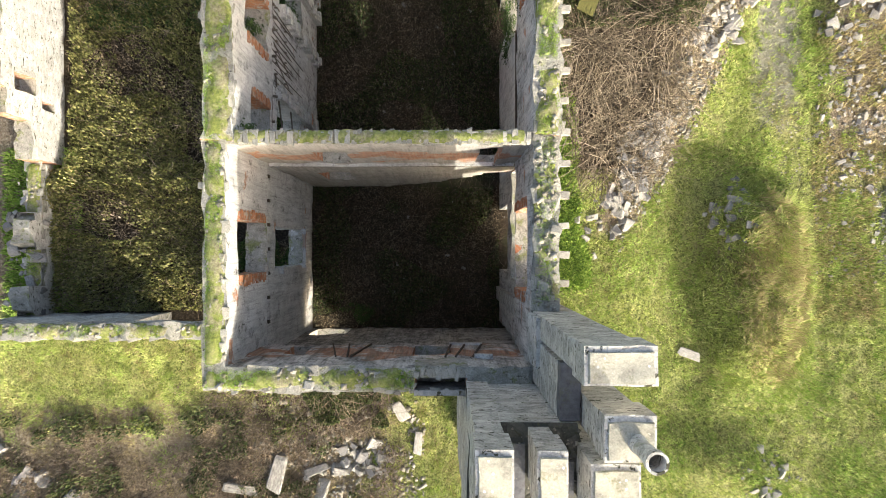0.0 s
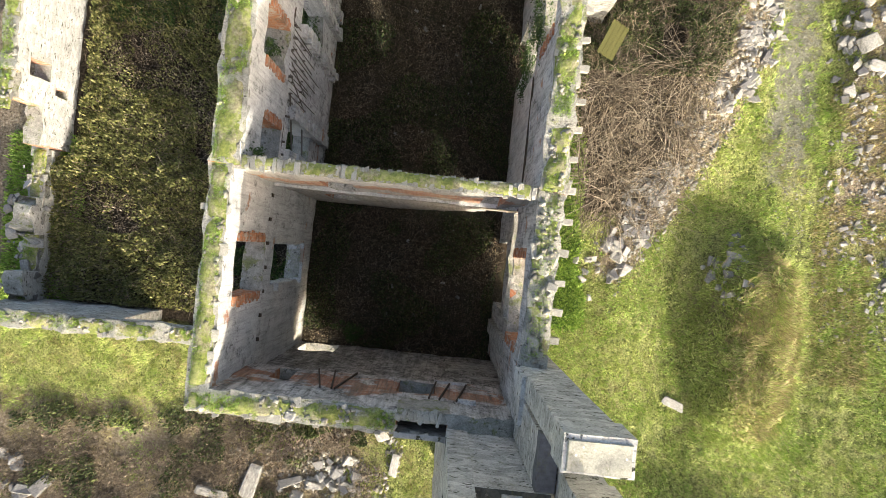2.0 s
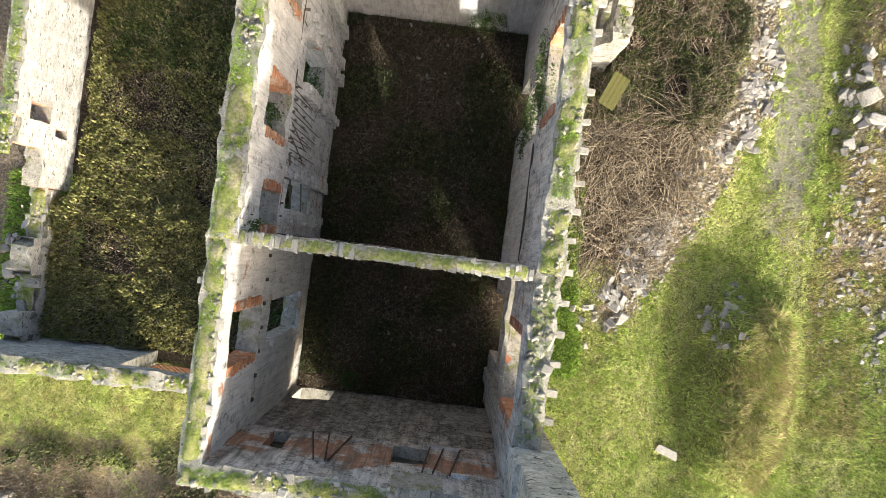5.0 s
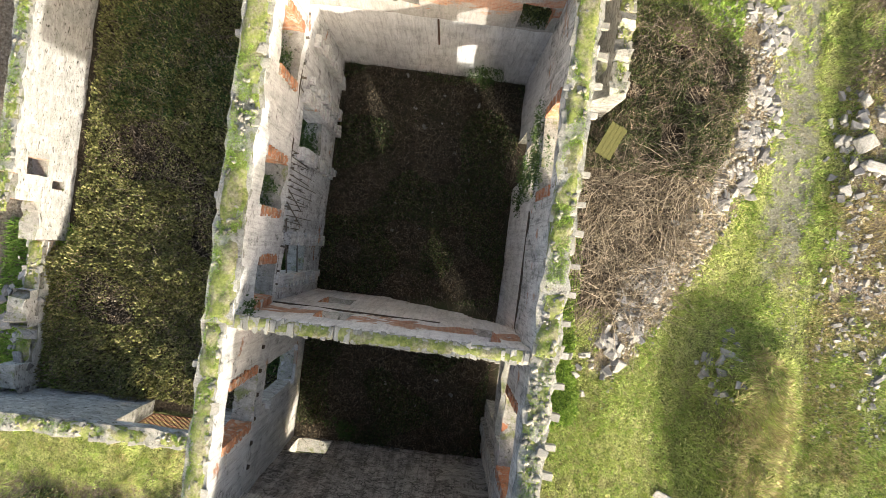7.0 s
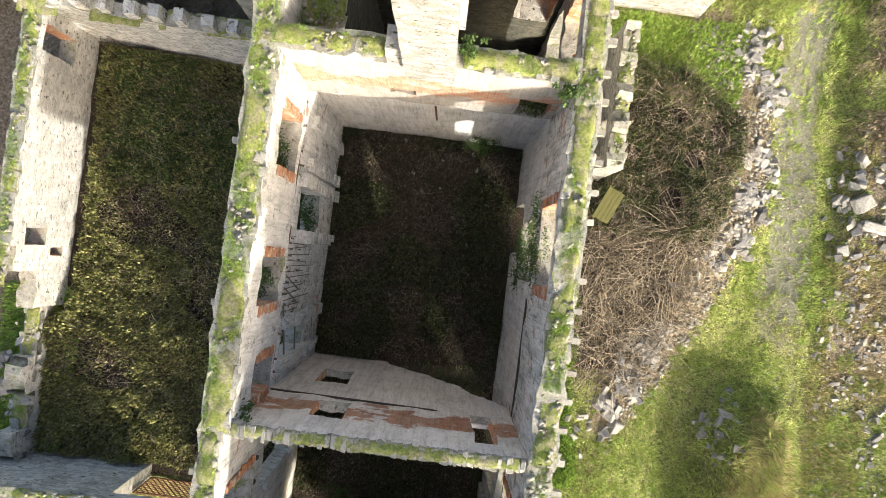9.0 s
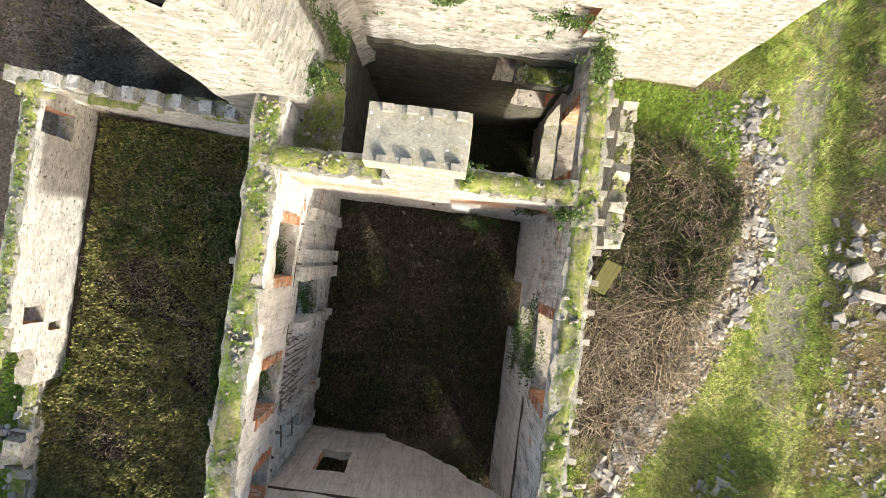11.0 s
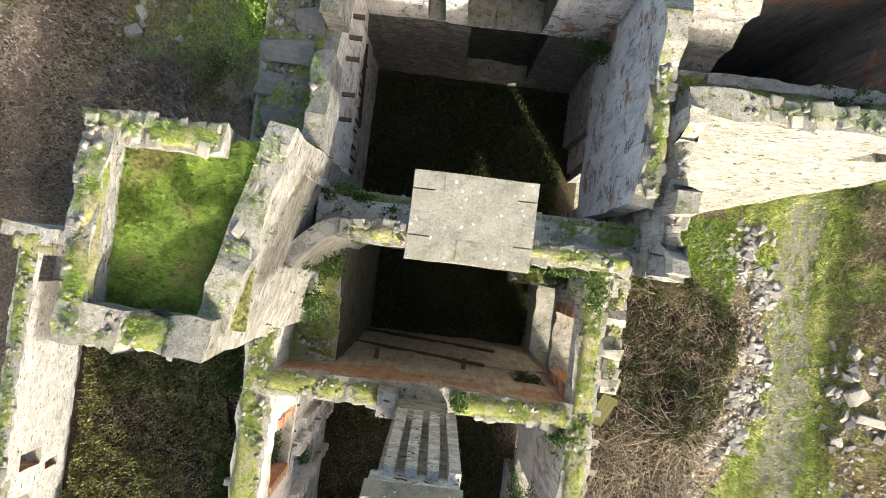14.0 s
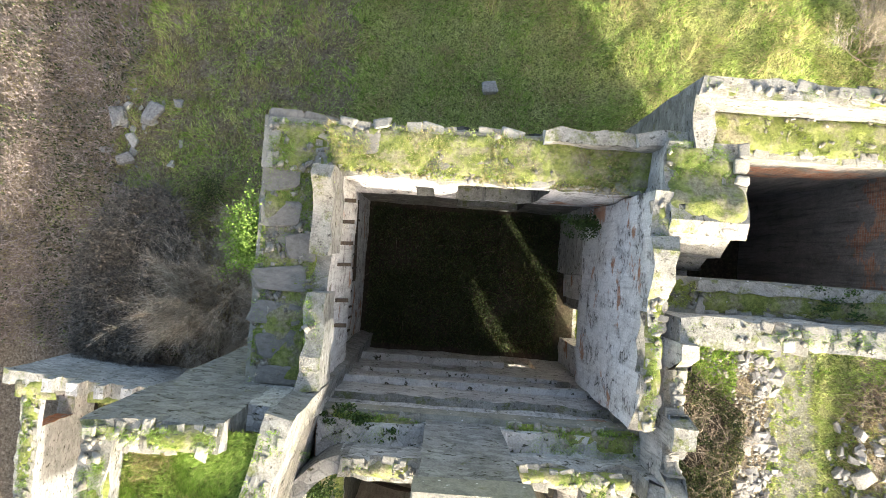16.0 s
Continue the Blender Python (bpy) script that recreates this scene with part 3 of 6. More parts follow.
# ---- terrain ----
def ground_h(x, y):
    south = 1 - smooth(4, 9, y)
    h = 0.25 * (1 - smooth(8, 16, x)) + 0.75 * (1 - smooth(-9, 3, x))
    h -= (0.85 * smooth(9, 13, x) + 0.38 * smooth(17, 21, x)) * south + 0.75 * smooth(11, 17, x) * (1 - south)
    h += 0.5 * smooth(20.3, 21.5, x + 0.3 * wave(0, y, 0.6)) * smooth(8, 14, y)
    h += 0.75 * smooth(8, 14, y) * math.exp(-((x - 15.3) / 2.0) ** 2) + 0.3 * smooth(17, 22, y) * smooth(4, 8, x) * (1 - smooth(16, 19, x))
    h += 0.7 * bump(x, y, 12.0, 13.5, 2.5, 6.0)
    h += 0.9 * smooth(20, 27, y) * (1 - smooth(-12, -4, x))
    k = 0.25 * wave(x, y, 0.5, 4.0)
    h += 2.2 * smooth(13.9, 16.2, x + k) * (1 - smooth(17.1, 21, x)) * smooth(-9.5, -4, y + 2 * k) * (1 - smooth(0.5, 4.2, y + 2 * k))
    h += 1.1 * bump(x, y, 15.0, -11.8, 4.0, 1.6, -0.3)
    h -= 0.6 * smooth(-4, -9, y) * (1 - smooth(-9, 3, x))
    return h + 0.12 * wave(x, y, 0.35) + 0.05 * wave(x, y, 1.3, 2.0)


def line_dist(x, y, pts):
    best = 99.0
    for (ax, ay), (bx, by) in zip(pts, pts[1:]):
        t = min(1.0, max(0.0, ((x - ax) * (bx - ax) + (y - ay) * (by - ay)) / ((bx - ax) ** 2 + (by - ay) ** 2)))
        best = min(best, math.hypot(x - ax - t * (bx - ax), y - ay - t * (by - ay)))
    return best


TRACK = [(19.0, 34.0), (17.6, 19.0), (18.3, 14.5), (18.2, 8.0), (20.0, 3.0), (20.5, -9.0), (18.0, -18.0)]
RIDGE = [(12.2, 23.0), (15.2, 18.0), (15.4, 14.2), (14.2, 11.0), (11.5, 5.2), (9.2, 1.8)]


def terrain():
    xs = np.concatenate([[-900, -300, -120, -60, -42], np.arange(-34, 34.1, 0.5), [42, 60, 120, 300, 900]])
    ys = np.concatenate([[-900, -300, -120, -60, -32], np.arange(-22, 46.1, 0.5), [54, 70, 130, 300, 900]])
    nx, ny = len(xs), len(ys)
    vs, earth, gravel, litter = [], [], [], []
    for x in xs:
        for y in ys:
            near = 1 - smooth(30, 120, max(abs(x), abs(y - 12)))
            vs.append((x, y, ground_h(min(40, max(-40, x)), min(50, max(-28, y))) * near))
            g = (1 - smooth(0.6, 2.4, line_dist(x, y, TRACK))) * (0.35 + 0.65 * smooth(5, 10, y))
            e = 0.8 * (1 - smooth(0.6, 2.0, line_dist(x, y, RIDGE)))
            e = max(e, 0.75 * smooth(20, 22, x) * smooth(3, 6, y), 0.75 * (1 - smooth(-9, -7, y)) * (1 - smooth(-6, 0, x)))
            e = max(e, 0.9 * (1 - smooth(-8, -6.5, x)) * smooth(-4, -2, y), 0.7 * smooth(3, 5, x) * (1 - smooth(12.5, 14, x)) * smooth(4, 6, y) * (1 - smooth(17, 19, y)))
            e = max(e, 0.5 * bump(x, y, 15.5, -0.5, 2.0, 4.5))
            earth.append(e * (1 - smooth(29, 36, abs(x))) * (1 - smooth(26, 34, abs(y - 12))))
            gravel.append(g * 0.95)
            # Litter beds: walled yard, dry canes and slope, where shade is painted too.
            litter.append(max((1 - smooth(-7.6, -7.2, x)) * smooth(-4.2, -3.6, y) * (1 - smooth(17.6, 18.2, y)) * smooth(-20.6, -19.8, x), 0.9 * smooth(6.2, 7.2, x) * smooth(3.4, 4.6, y) * (1 - smooth(18, 20, y)) * (1 - smooth(-1.2, 0.2, x - 10.3 - 0.28 * (y - 2))), 0.9 * smooth(0.3, 0.6, bump(x, y, -6.6, -7.6, 4.2, 2.6))))
    q = np.arange(nx * ny).reshape(nx, ny)
    fs = np.stack([q[:-1, :-1], q[1:, :-1], q[1:, 1:], q[:-1, 1:]], -1).reshape(-1, 4)
    ob = raw("ground", vs, fs, GROUND, None, "uneven pasture of green and dead grass with a worn track", "ground", "structure", True)
    for key, vals in (("earth", earth), ("gravel", gravel), ("litter", litter)):
        at = ob.data.attributes.new(key, "FLOAT", "POINT")
        at.data.foreach_set("value", vals)


terrain()


def room_floor(name, x0, x1, y0, y1, z, label, mat=None, amp=0.15):
    nx, ny = int((x1 - x0) / 0.35), int((y1 - y0) / 0.35)
    vs = [(x, y, z + amp * wave(x, y, 0.7, 5.0) + 0.06 * wave(x, y, 2.5, 1.0)) for x in np.linspace(x0, x1, nx + 1) for y in np.linspace(y0, y1, ny + 1)]
    q = np.arange((nx + 1) * (ny + 1)).reshape(nx + 1, ny + 1)
    raw(name, vs, np.stack([q[:-1, :-1], q[1:, :-1], q[1:, 1:], q[:-1, 1:]], -1).reshape(-1, 4), mat or SOIL, None, label, "floor", "structure", True)


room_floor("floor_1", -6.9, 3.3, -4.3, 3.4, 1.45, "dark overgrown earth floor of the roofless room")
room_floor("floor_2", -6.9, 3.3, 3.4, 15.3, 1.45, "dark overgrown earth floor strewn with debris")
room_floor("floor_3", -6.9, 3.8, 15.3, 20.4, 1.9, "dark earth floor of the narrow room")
room_floor("floor_4", -5.8, 3.8, 20.8, 27.7, 5.6, "mossy earth floor above the tower vault")
room_floor("floor_5", 4.4, 10.2, 24.9, 28.4, 7.6, "dark rubble floor of the side chamber")

# ---- house walls ----
TOP = 12.4
# west wall: face looks east into the rooms
west_1u = wall("wall_west_1", (-6.45, 3.2), (-6.45, -4.2), -0.7, 8.8, TOP, [(2.25, 4.05, 8.95, 11.5)], (WHITE, STONE, COPE, BRICK), "ruined house wall of whitewashed rubble with brick-lined window")
west_1l = wall("wall_west_2", (-6.6, 3.2), (-6.6, -4.2), -0.62, 0.4, 8.8, [(2.3, 3.95, 3.4, 7.4)], (WHITE, STONE, COPE, GREY), "lower house wall of stained grey plaster with window")
west_2u = wall("wall_west_3", (-6.2, 17.2), (-6.2, 3.2), -0.93, 9.0, TOP + 0.1, [(3.9, 5.75, 9.35, 11.5), (8.7, 10.3, 9.4, 11.6), (12.2, 13.4, 9.2, 11.1)], (WHITE, STONE, COPE, BRICK), "whitewashed upper wall with three brick-lined windows")
west_2l = wall("wall_west_4", (-6.38, 17.2), (-6.38, 3.2), -0.75, 0.4, 9.0, [(6.0, 7.7, 4.4, 7.5), (11.5, 12.7, 4.6, 7.9)], (FRESH, STONE, COPE, WHITE), "grey stained lower wall with joist stubs")
# east wall: face looks west
east_1u = wall("wall_east_1", (2.65, -3.6), (2.65, 3.4), -0.82, 8.7, TOP, [(2.2, 4.95, 8.75, 11.5)], (PLASTER, STONE, COPE, BRICK), "house wall of grey plaster with wide brick-lined window")
east_1l = wall("wall_east_2", (2.85, -3.6), (2.85, 3.4), -1.0, 0.0, 8.7, [(2.6, 5.6, 1.3, 4.9), (2.4, 6.75, 6.1, 7.9)], (PLASTER, STONE, COPE, GREY), "damp lower wall with tall window")
east_2u = wall("wall_east_3", (2.7, 3.4), (2.7, 20.0), -0.8, 8.8, TOP + 0.1, [(5.2, 7.9, 9.6, 12.0), (12.6, 14.7, 9.4, 11.9)], (PLASTER, STONE, COPE, BRICK), "long house wall with brick-lined windows and a corbel table")
# The reveals take the dimmed rubble so the openings read as shaded.
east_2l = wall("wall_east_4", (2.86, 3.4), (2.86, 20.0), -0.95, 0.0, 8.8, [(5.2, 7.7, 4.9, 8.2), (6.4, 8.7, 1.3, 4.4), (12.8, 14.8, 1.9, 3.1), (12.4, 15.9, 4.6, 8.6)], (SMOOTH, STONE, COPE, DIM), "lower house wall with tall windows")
# south wall: face looks north
south_u = wall("wall_south_1", (2.65, -3.5), (-7.15, -3.5), 0.75, 8.8, TOP, [(2.4, 3.65, 9.2, 10.5), (7.3, 8.0, 9.1, 10.5), (1.95, 3.45, 11.3, 13.0)], (BRICKY, STONE, COPE, BRICK), "house wall of plaster and exposed brick with small openings")
south_l = wall("wall_south_2", (3.0, -4.0), (-7.2, -4.0), 0.65, 0.0, 8.8, [(7.6, 9.3, 1.7, 3.4)], (STAINED, STONE, COPE, GREY), "lower wall of stained plaster")
# cross walls: face looks south
cross_1 = wall("wall_cross_1", (-6.5, 3.15), (2.75, 3.15), 0.36, 1.2, TOP, [(2.15, 3.3, 9.1, 10.8), (1.35, 2.65, 4.3, 6.5), (7.65, 8.4, 8.7, 11.5)], (CREAM, PINK, COPE, BRICK), "thin brick and plaster cross wall with a broken foot", foot=lambda u: 1.2 + 0.9 * smooth(3.6, 4.2, u) + 0.6 * max(0.0, u - 4.1) + 0.6 * max(0.0, u - 6.1))
cross_2u = wall("wall_cross_2", (-6.4, 14.8), (2.8, 14.8), 0.75, 8.4, 12.55, [(7.75, 8.85, 8.6, 10.4), (3.25, 4.15, 9.35, 9.95)], (CREAM, TAN, COPE, BRICK), "thick cross wall of plaster and orange brick")
cross_2l = wall("wall_cross_3", (-6.4, 15.1), (2.9, 15.1), 0.5, 1.2, 8.4, (), (SMOOTH, TAN, COPE, GREY), "lower cross wall of pale plaster")

# ---- tower house ----
tower_s = wall("wall_tower_south", (-5.0, 19.65), (3.78, 19.65), 1.05, 11.2, 15.0, [(6.35, 7.3, 13.0, 14.95)], (STONE, GREY, GREY, BRICK), "tall tower wall of pale limestone rubble with ivy", step=0.6)
# Below 11.2 the colour is darkened for the cross wall's shade.
tower_s2 = wall("wall_tower_south_lower", (-5.0, 19.65), (3.78, 19.65), 1.05, 0.0, 11.2, [(5.1, 6.0, 8.6, 10.8), (6.1, 7.6, 5.9, 7.9)], (SHADEMOSS, GREY, GREY, BRICK), "lower tower wall of rubble darkened for shade", step=0.6)
parapet_s = wall("parapet_south", (-4.2, 19.6), (3.78, 19.6), 0.55, 14.95, lambda u: 15.95 + 0.9 * smooth(7.2, 7.3, u) - 0.25 * smooth(2, 4, u), (), (STONE, GREY, COPE, STONE), "crumbling tower parapet with mossy top", top=0.16)
tower_sl = wall("wall_tower_south_inner", (3.4, 20.95), (-5.4, 20.95), 0.3, 5.2, 13.2, [(1.4, 2.7, 5.7, 7.7), (0.6, 1.3, 9.6, 11.0), (4.2, 5.6, 8.4, 9.3)], (PALE, GREY, COPE, GREY), "inner tower wall of grey rubble")
tower_si = wall("wall_tower_south_upper", (2.9, 20.72), (-5.3, 20.72), 0.5, 13.2, 14.5, (), (FRESH, GREY, COPE, GREY), "inner tower wall below the wall walk")
tower_w = wall("wall_tower_west", (-4.95, 28.0), (-4.95, 20.7), -1.95, 11.6, 14.95, (), (FRESH, GREY, COPE, GREY), "thick tower wall carrying the wall walk")
tower_wl = wall("wall_tower_west_lower", (-5.4, 28.0), (-5.4, 20.7), -1.5, 0.0, 11.6, (), (CHALK, GREY, COPE, GREY), "lower tower wall of damp rubble")
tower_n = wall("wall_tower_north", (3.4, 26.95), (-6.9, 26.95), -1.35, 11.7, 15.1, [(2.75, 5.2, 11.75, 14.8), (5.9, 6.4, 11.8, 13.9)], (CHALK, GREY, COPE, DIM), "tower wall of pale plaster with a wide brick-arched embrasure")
tower_nl = wall("wall_tower_north_lower", (3.6, 27.3), (-6.9, 27.3), -1.0, 0.0, 11.7, [(2.65, 5.25, 6.4, 11.7)], (DIM, GREY, COPE, SHADEMOSS), "lower tower wall with dark embrasure")
tower_e = wall("wall_tower_east", (2.62, 21.25), (2.62, 26.9), -0.5, 11.0, lambda u: 16.1 + 0.15 * u + 0.25 * math.sin(u * 2.1), [], (RAGGED, PALE, COPE, PALE), "tall broken tower wall faced with white plaster", top=0.25)
tower_el = wall("wall_tower_east_lower", (3.3, 20.9), (3.3, 27.4), -0.7, 0.0, 11.0, [(3.6, 4.6, 8.3, 10.2), (1.1, 2.9, 5.5, 8.3)], (RAGGED, GREY, COPE, GREY), "lower tower wall with a doorway")
PARS = []
for nm, a, b in (("parapet_west_1", 27.0, 24.9), ("parapet_west_2", 23.9, 21.6)):
    PARS.append(wall(nm, (-4.78, a), (-4.78, b), -0.5, 14.9, 16.1, (), (STONE, STONE, COPE, STONE), "remnant of inner parapet wall with mossy cap", top=0.3))
# The narrow room's shade is put into this wall's dark colour.
west_3 = wall("wall_west_5", (-4.72, 19.6), (-4.72, 15.55), -1.5, 0.4, lambda u: 11.6 - 0.7 * smooth(1.0, 3.6, u), (), (SHADEMOSS, STONE, COPE, SHADEMOSS), "thick shade-darkened wall of the narrow room with a mossy top", top=0.2)
# stair turret block with grass on top
turret_s = wall("wall_turret_south", (-8.7, 17.0), (-5.74, 17.0), 0.75, 0.0, lambda u: 18.6 - 0.7 * (1.55 < u < 1.8), (), (STONE, STONE, COPE, STONE), "tall pale turret wall with a worn parapet", top=0.2, step=0.42)
turret_w = wall("wall_turret_west", (-8.68, 21.45), (-8.68, 17.0), 0.55, 0.0, 18.5, (), (STONE, STONE, COPE, STONE), "turret wall topped with moss and stones", top=0.2, step=0.42)
turret_e = wall("wall_turret_east", (-5.74, 17.0), (-4.78, 21.55), 0.6, 0.0, 18.2, (), (STONE, STONE, COPE, STONE), "slanting turret wall of pale rubble", top=0.2, step=0.42)
turret_n = wall("wall_turret_north", (-6.1, 21.45), (-8.68, 21.45), 0.62, 0.0, 18.4, (), (STONE, STONE, COPE, STONE), "shaded turret wall of grey rubble", top=0.18, step=0.42)
turret_n2 = wall("wall_turret_link", (-4.9, 21.45), (-6.15, 21.45), 0.6, 0.0, 16.9, (), (GREY, GREY, GREY, GREY), "low link wall behind the turret")
room_floor("floor_turret", -8.2, -5.3, 17.5, 21.2, 18.0, "turret top filled with soil and lush grass", GROUND, 0.12)
# The skin's dark colour deepens the shade inside the embrasure.
tower_nb = wall("wall_tower_north_outer", (1.2, 28.0), (-2.2, 28.0), -0.4, 0.0, 14.9, (), (SHADEMOSS, SHADEMOSS, SHADEMOSS, SHADEMOSS), "outer skin of the tower behind the embrasure")
add("embrasure_seat", block(bmesh.new(), -1.75, 0.75, 27.45, 28.0, 10.6, 11.5, 0.0, 0.04, 4), TAN, None, "stone window seat in the embrasure", "seat", "", "structure")
# annexe to the east
annex_s = wall("wall_annex_south", (3.45, 23.45), (11.3, 23.45), 0.62, -0.6, lambda u: 16.5 - 0.25 * (2.2 < u < 3.6), [(5.4, 6.3, 14.2, 15.2)], (STONE, GREY, COPE, STONE), "broad sunlit annexe wall of pale limestone", step=0.6)
annex_e = wall("wall_annex_east", (11.3, 23.45), (11.3, 29.5), 0.6, -0.6, 16.4, (), (STONE, GREY, COPE, STONE), "annexe end wall", step=0.8)
annex_n = wall("wall_annex_north", (11.3, 29.65), (3.6, 29.65), 0.45, -0.6, 16.5, (), (STONE, STONE, COPE, STONE), "annexe wall with pale parapet", step=0.6)
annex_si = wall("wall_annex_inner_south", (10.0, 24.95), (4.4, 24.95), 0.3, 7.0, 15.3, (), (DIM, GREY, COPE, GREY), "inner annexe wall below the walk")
annex_ni = wall("wall_annex_inner_north", (4.3, 28.1), (10.0, 28.1), 0.4, 7.0, 15.3, (), (DARKPLASTER, GREY, COPE, GREY), "inner annexe wall of plaster and brick")
annex_ei = wall("wall_annex_inner_east", (9.75, 24.9), (9.75, 28.3), -0.5, 7.0, 15.6, (), (DARKPLASTER, GREY, COPE, BRICK), "inner annexe wall of grey plaster")
annex_w = wall("wall_annex_west", (3.8, 19.7), (3.8, 23.5), 0.45, 0.0, lambda u: 16.2 + (0.65 if u < 0.6 or 1.3 < u < 2.0 or u > 3.2 else 0.0), [(1.9, 3.7, 5.4, 8.8)], (STONE, PLASTER, COPE, STONE), "stepped tower parapet with worn merlons")
core = wall("wall_tower_core", (4.85, 24.8), (4.85, 28.15), 1.85, 0.0, lambda u: 13.6 + 3.0 * smooth(0.0, 1.3, u) - 0.4 * smooth(1.8, 2.6, u), (), (STONE, GREY, COPE, STONE), "thick broken core of masonry with mossy top", top=0.3)
annex_step = wall("wall_annex_step", (3.55, 29.6), (3.55, 28.0), 0.5, 0.0, 16.4, (), (STONE, STONE, COPE, STONE), "stepped return of the annexe parapet", top=0.16)
parapet_n = wall("parapet_north", (3.6, 28.4), (0.2, 28.4), 0.35, 14.9, lambda u: 16.1 - 0.18 * u, (), (GREY, STONE, COPE, GREY), "low outer parapet of the tower")


def slab_floor(name, x0, x1, y0, y1, z, label):
    bm = block(bmesh.new(), x0, x1, y0, y1, z - 0.5, z, jit=0.03, res=5)
    return add(name, bm, CEMENT, None, label, "walkway", "", "structure")


walk_s = slab_floor("wall_walk_south", -4.9, 3.5, 20.1, 20.9, 14.75, "mossy stone wall walk behind the parapet")
walk_w = slab_floor("wall_walk_west", -6.9, -5.0, 21.4, 28.3, 15.0, "mossy wall walk paved with big slabs")
walk_n = slab_floor("wall_walk_north", -6.9, 3.6, 26.98, 28.3, 15.15, "grassy wall walk of the tower")
walk_a = slab_floor("wall_walk_annex", 3.6, 10.9, 24.05, 25.0, 15.05, "grassy annexe wall walk")
walk_b = slab_floor("wall_walk_annex_north", 3.6, 10.9, 28.1, 29.4, 15.3, "grassy annexe wall walk")
for z, y1, x0, x1 in ((12.0, 21.16, -5.2, 3.2), (10.3, 21.1, -4.6, 2.2), (8.2, 21.2, -5.2, 0.6)):
    part("ledge", block(bmesh.new(), x0, x1, 20.93, y1, z - 0.22, z, 0.0, 0.05, 9), PALE, tower_sl, "projecting stone ledge with worn edge")
walk_c = slab_floor("wall_walk_east", 3.1, 3.5, 20.7, 24.8, 13.6, "dark slot behind the broken wall")


landing = add("landing", block(bmesh.new(), 0.7, 2.75, 18.95, 19.7, 10.1, 10.55, 0.0, 0.07, 6), SHADEMOSS, None, "mossy broken landing projecting from the tower wall", "landing", "", "structure")
# rounded inner corner between turret and tower
def curved_corner():
    bm = bmesh.new()
    rings = []
    for k, z in enumerate(np.linspace(9.0, 15.9, 15)):
        ring = []
        for i in range(11):
            a = i / 10
            x = -5.2 + 1.2 * a
            y = 18.75 + 0.95 * (1 - (1 - a) ** 2.2)
            for th in (0.0, 0.45):
                co = Vector((x - th * (1 - a) * 0.9, y + th * (0.4 + 0.6 * a), z))
                ring.append(bm.verts.new(co + noise.noise_vector(co * 1.5) * 0.04))
        rings.append(ring)
    for r0, r1 in zip(rings, rings[1:]):
        for i in range(10):
            bm.faces.new([r0[2 * i], r0[2 * i + 2], r1[2 * i + 2], r1[2 * i]])
            bm.faces.new([r0[2 * i + 1], r1[2 * i + 1], r1[2 * i + 3], r0[2 * i + 3]])
    for i in range(10):
        t = rings[-1]
        bm.faces.new([t[2 * i], t[2 * i + 2], t[2 * i + 3], t[2 * i + 1]])
    return add("wall_tower_curve", bm, STONE, None, "curved masonry joining turret and tower", "wall", "", "structure")


curved_corner()

# ---- yard walls ----
yard_s = wall("wall_yard_south", (-21.0, -4.05), (-7.15, -3.95), 0.75, 0.0, lambda u: 4.75 + 0.1 * math.sin(u * 3), [(7.0, 10.6, 0.0, 4.35)], (STONE, GREY, COPE, STONE), "low yard wall with mossy cap stones and a low gateway", top=0.15)
yard_n = wall("wall_yard_north", (-7.1, 17.95), (-21.0, 18.7), 0.6, 0.0, 5.2, (), (GREY, GREY, COPE, STONE), "yard wall with a row of worn merlons")
yard_w = wall("wall_yard_west", (-19.5, 18.3), (-19.5, 4.3), -0.8, 0.0, lambda u: 4.9 - 0.3 * smooth(11.0, 11.3, u) - 1.3 * smooth(12.2, 12.35, u), [(10.2, 11.0, 2.9, 4.1), (11.1, 11.5, 1.7, 2.5), (1.0, 2.2, 2.6, 4.6)], (PALE, GREY, COPE, BRICK), "long sunlit yard wall of pale rubble")
yard_w2 = wall("wall_yard_west_stub", (-19.8, 4.3), (-19.8, -4.0), -0.9, 0.0, lambda u: 1.9 + 0.9 * (2.6 < u < 4.3) + 1.0 * (6.0 < u < 7.4), (), (PALE, GREY, COPE, PALE), "collapsed yard wall with grassy breaches", top=0.3)
porch = wall("wall_porch_east", (6.4, 14.2), (6.4, 20.9), -0.75, -0.2, lambda u: 4.1 + 0.25 * math.sin(u * 4), [(1.6, 2.5, 1.5, 3.2)], (GREY, STONE, COPE, STONE), "low outer wall of a lost porch", top=0.2)
porch_s = wall("wall_porch_south", (6.5, 14.2), (3.4, 14.2), -0.55, -0.2, lambda u: 3.7 - 0.3 * u, (), (STONE, GREY, COPE, STONE), "stub of porch wall", top=0.2)



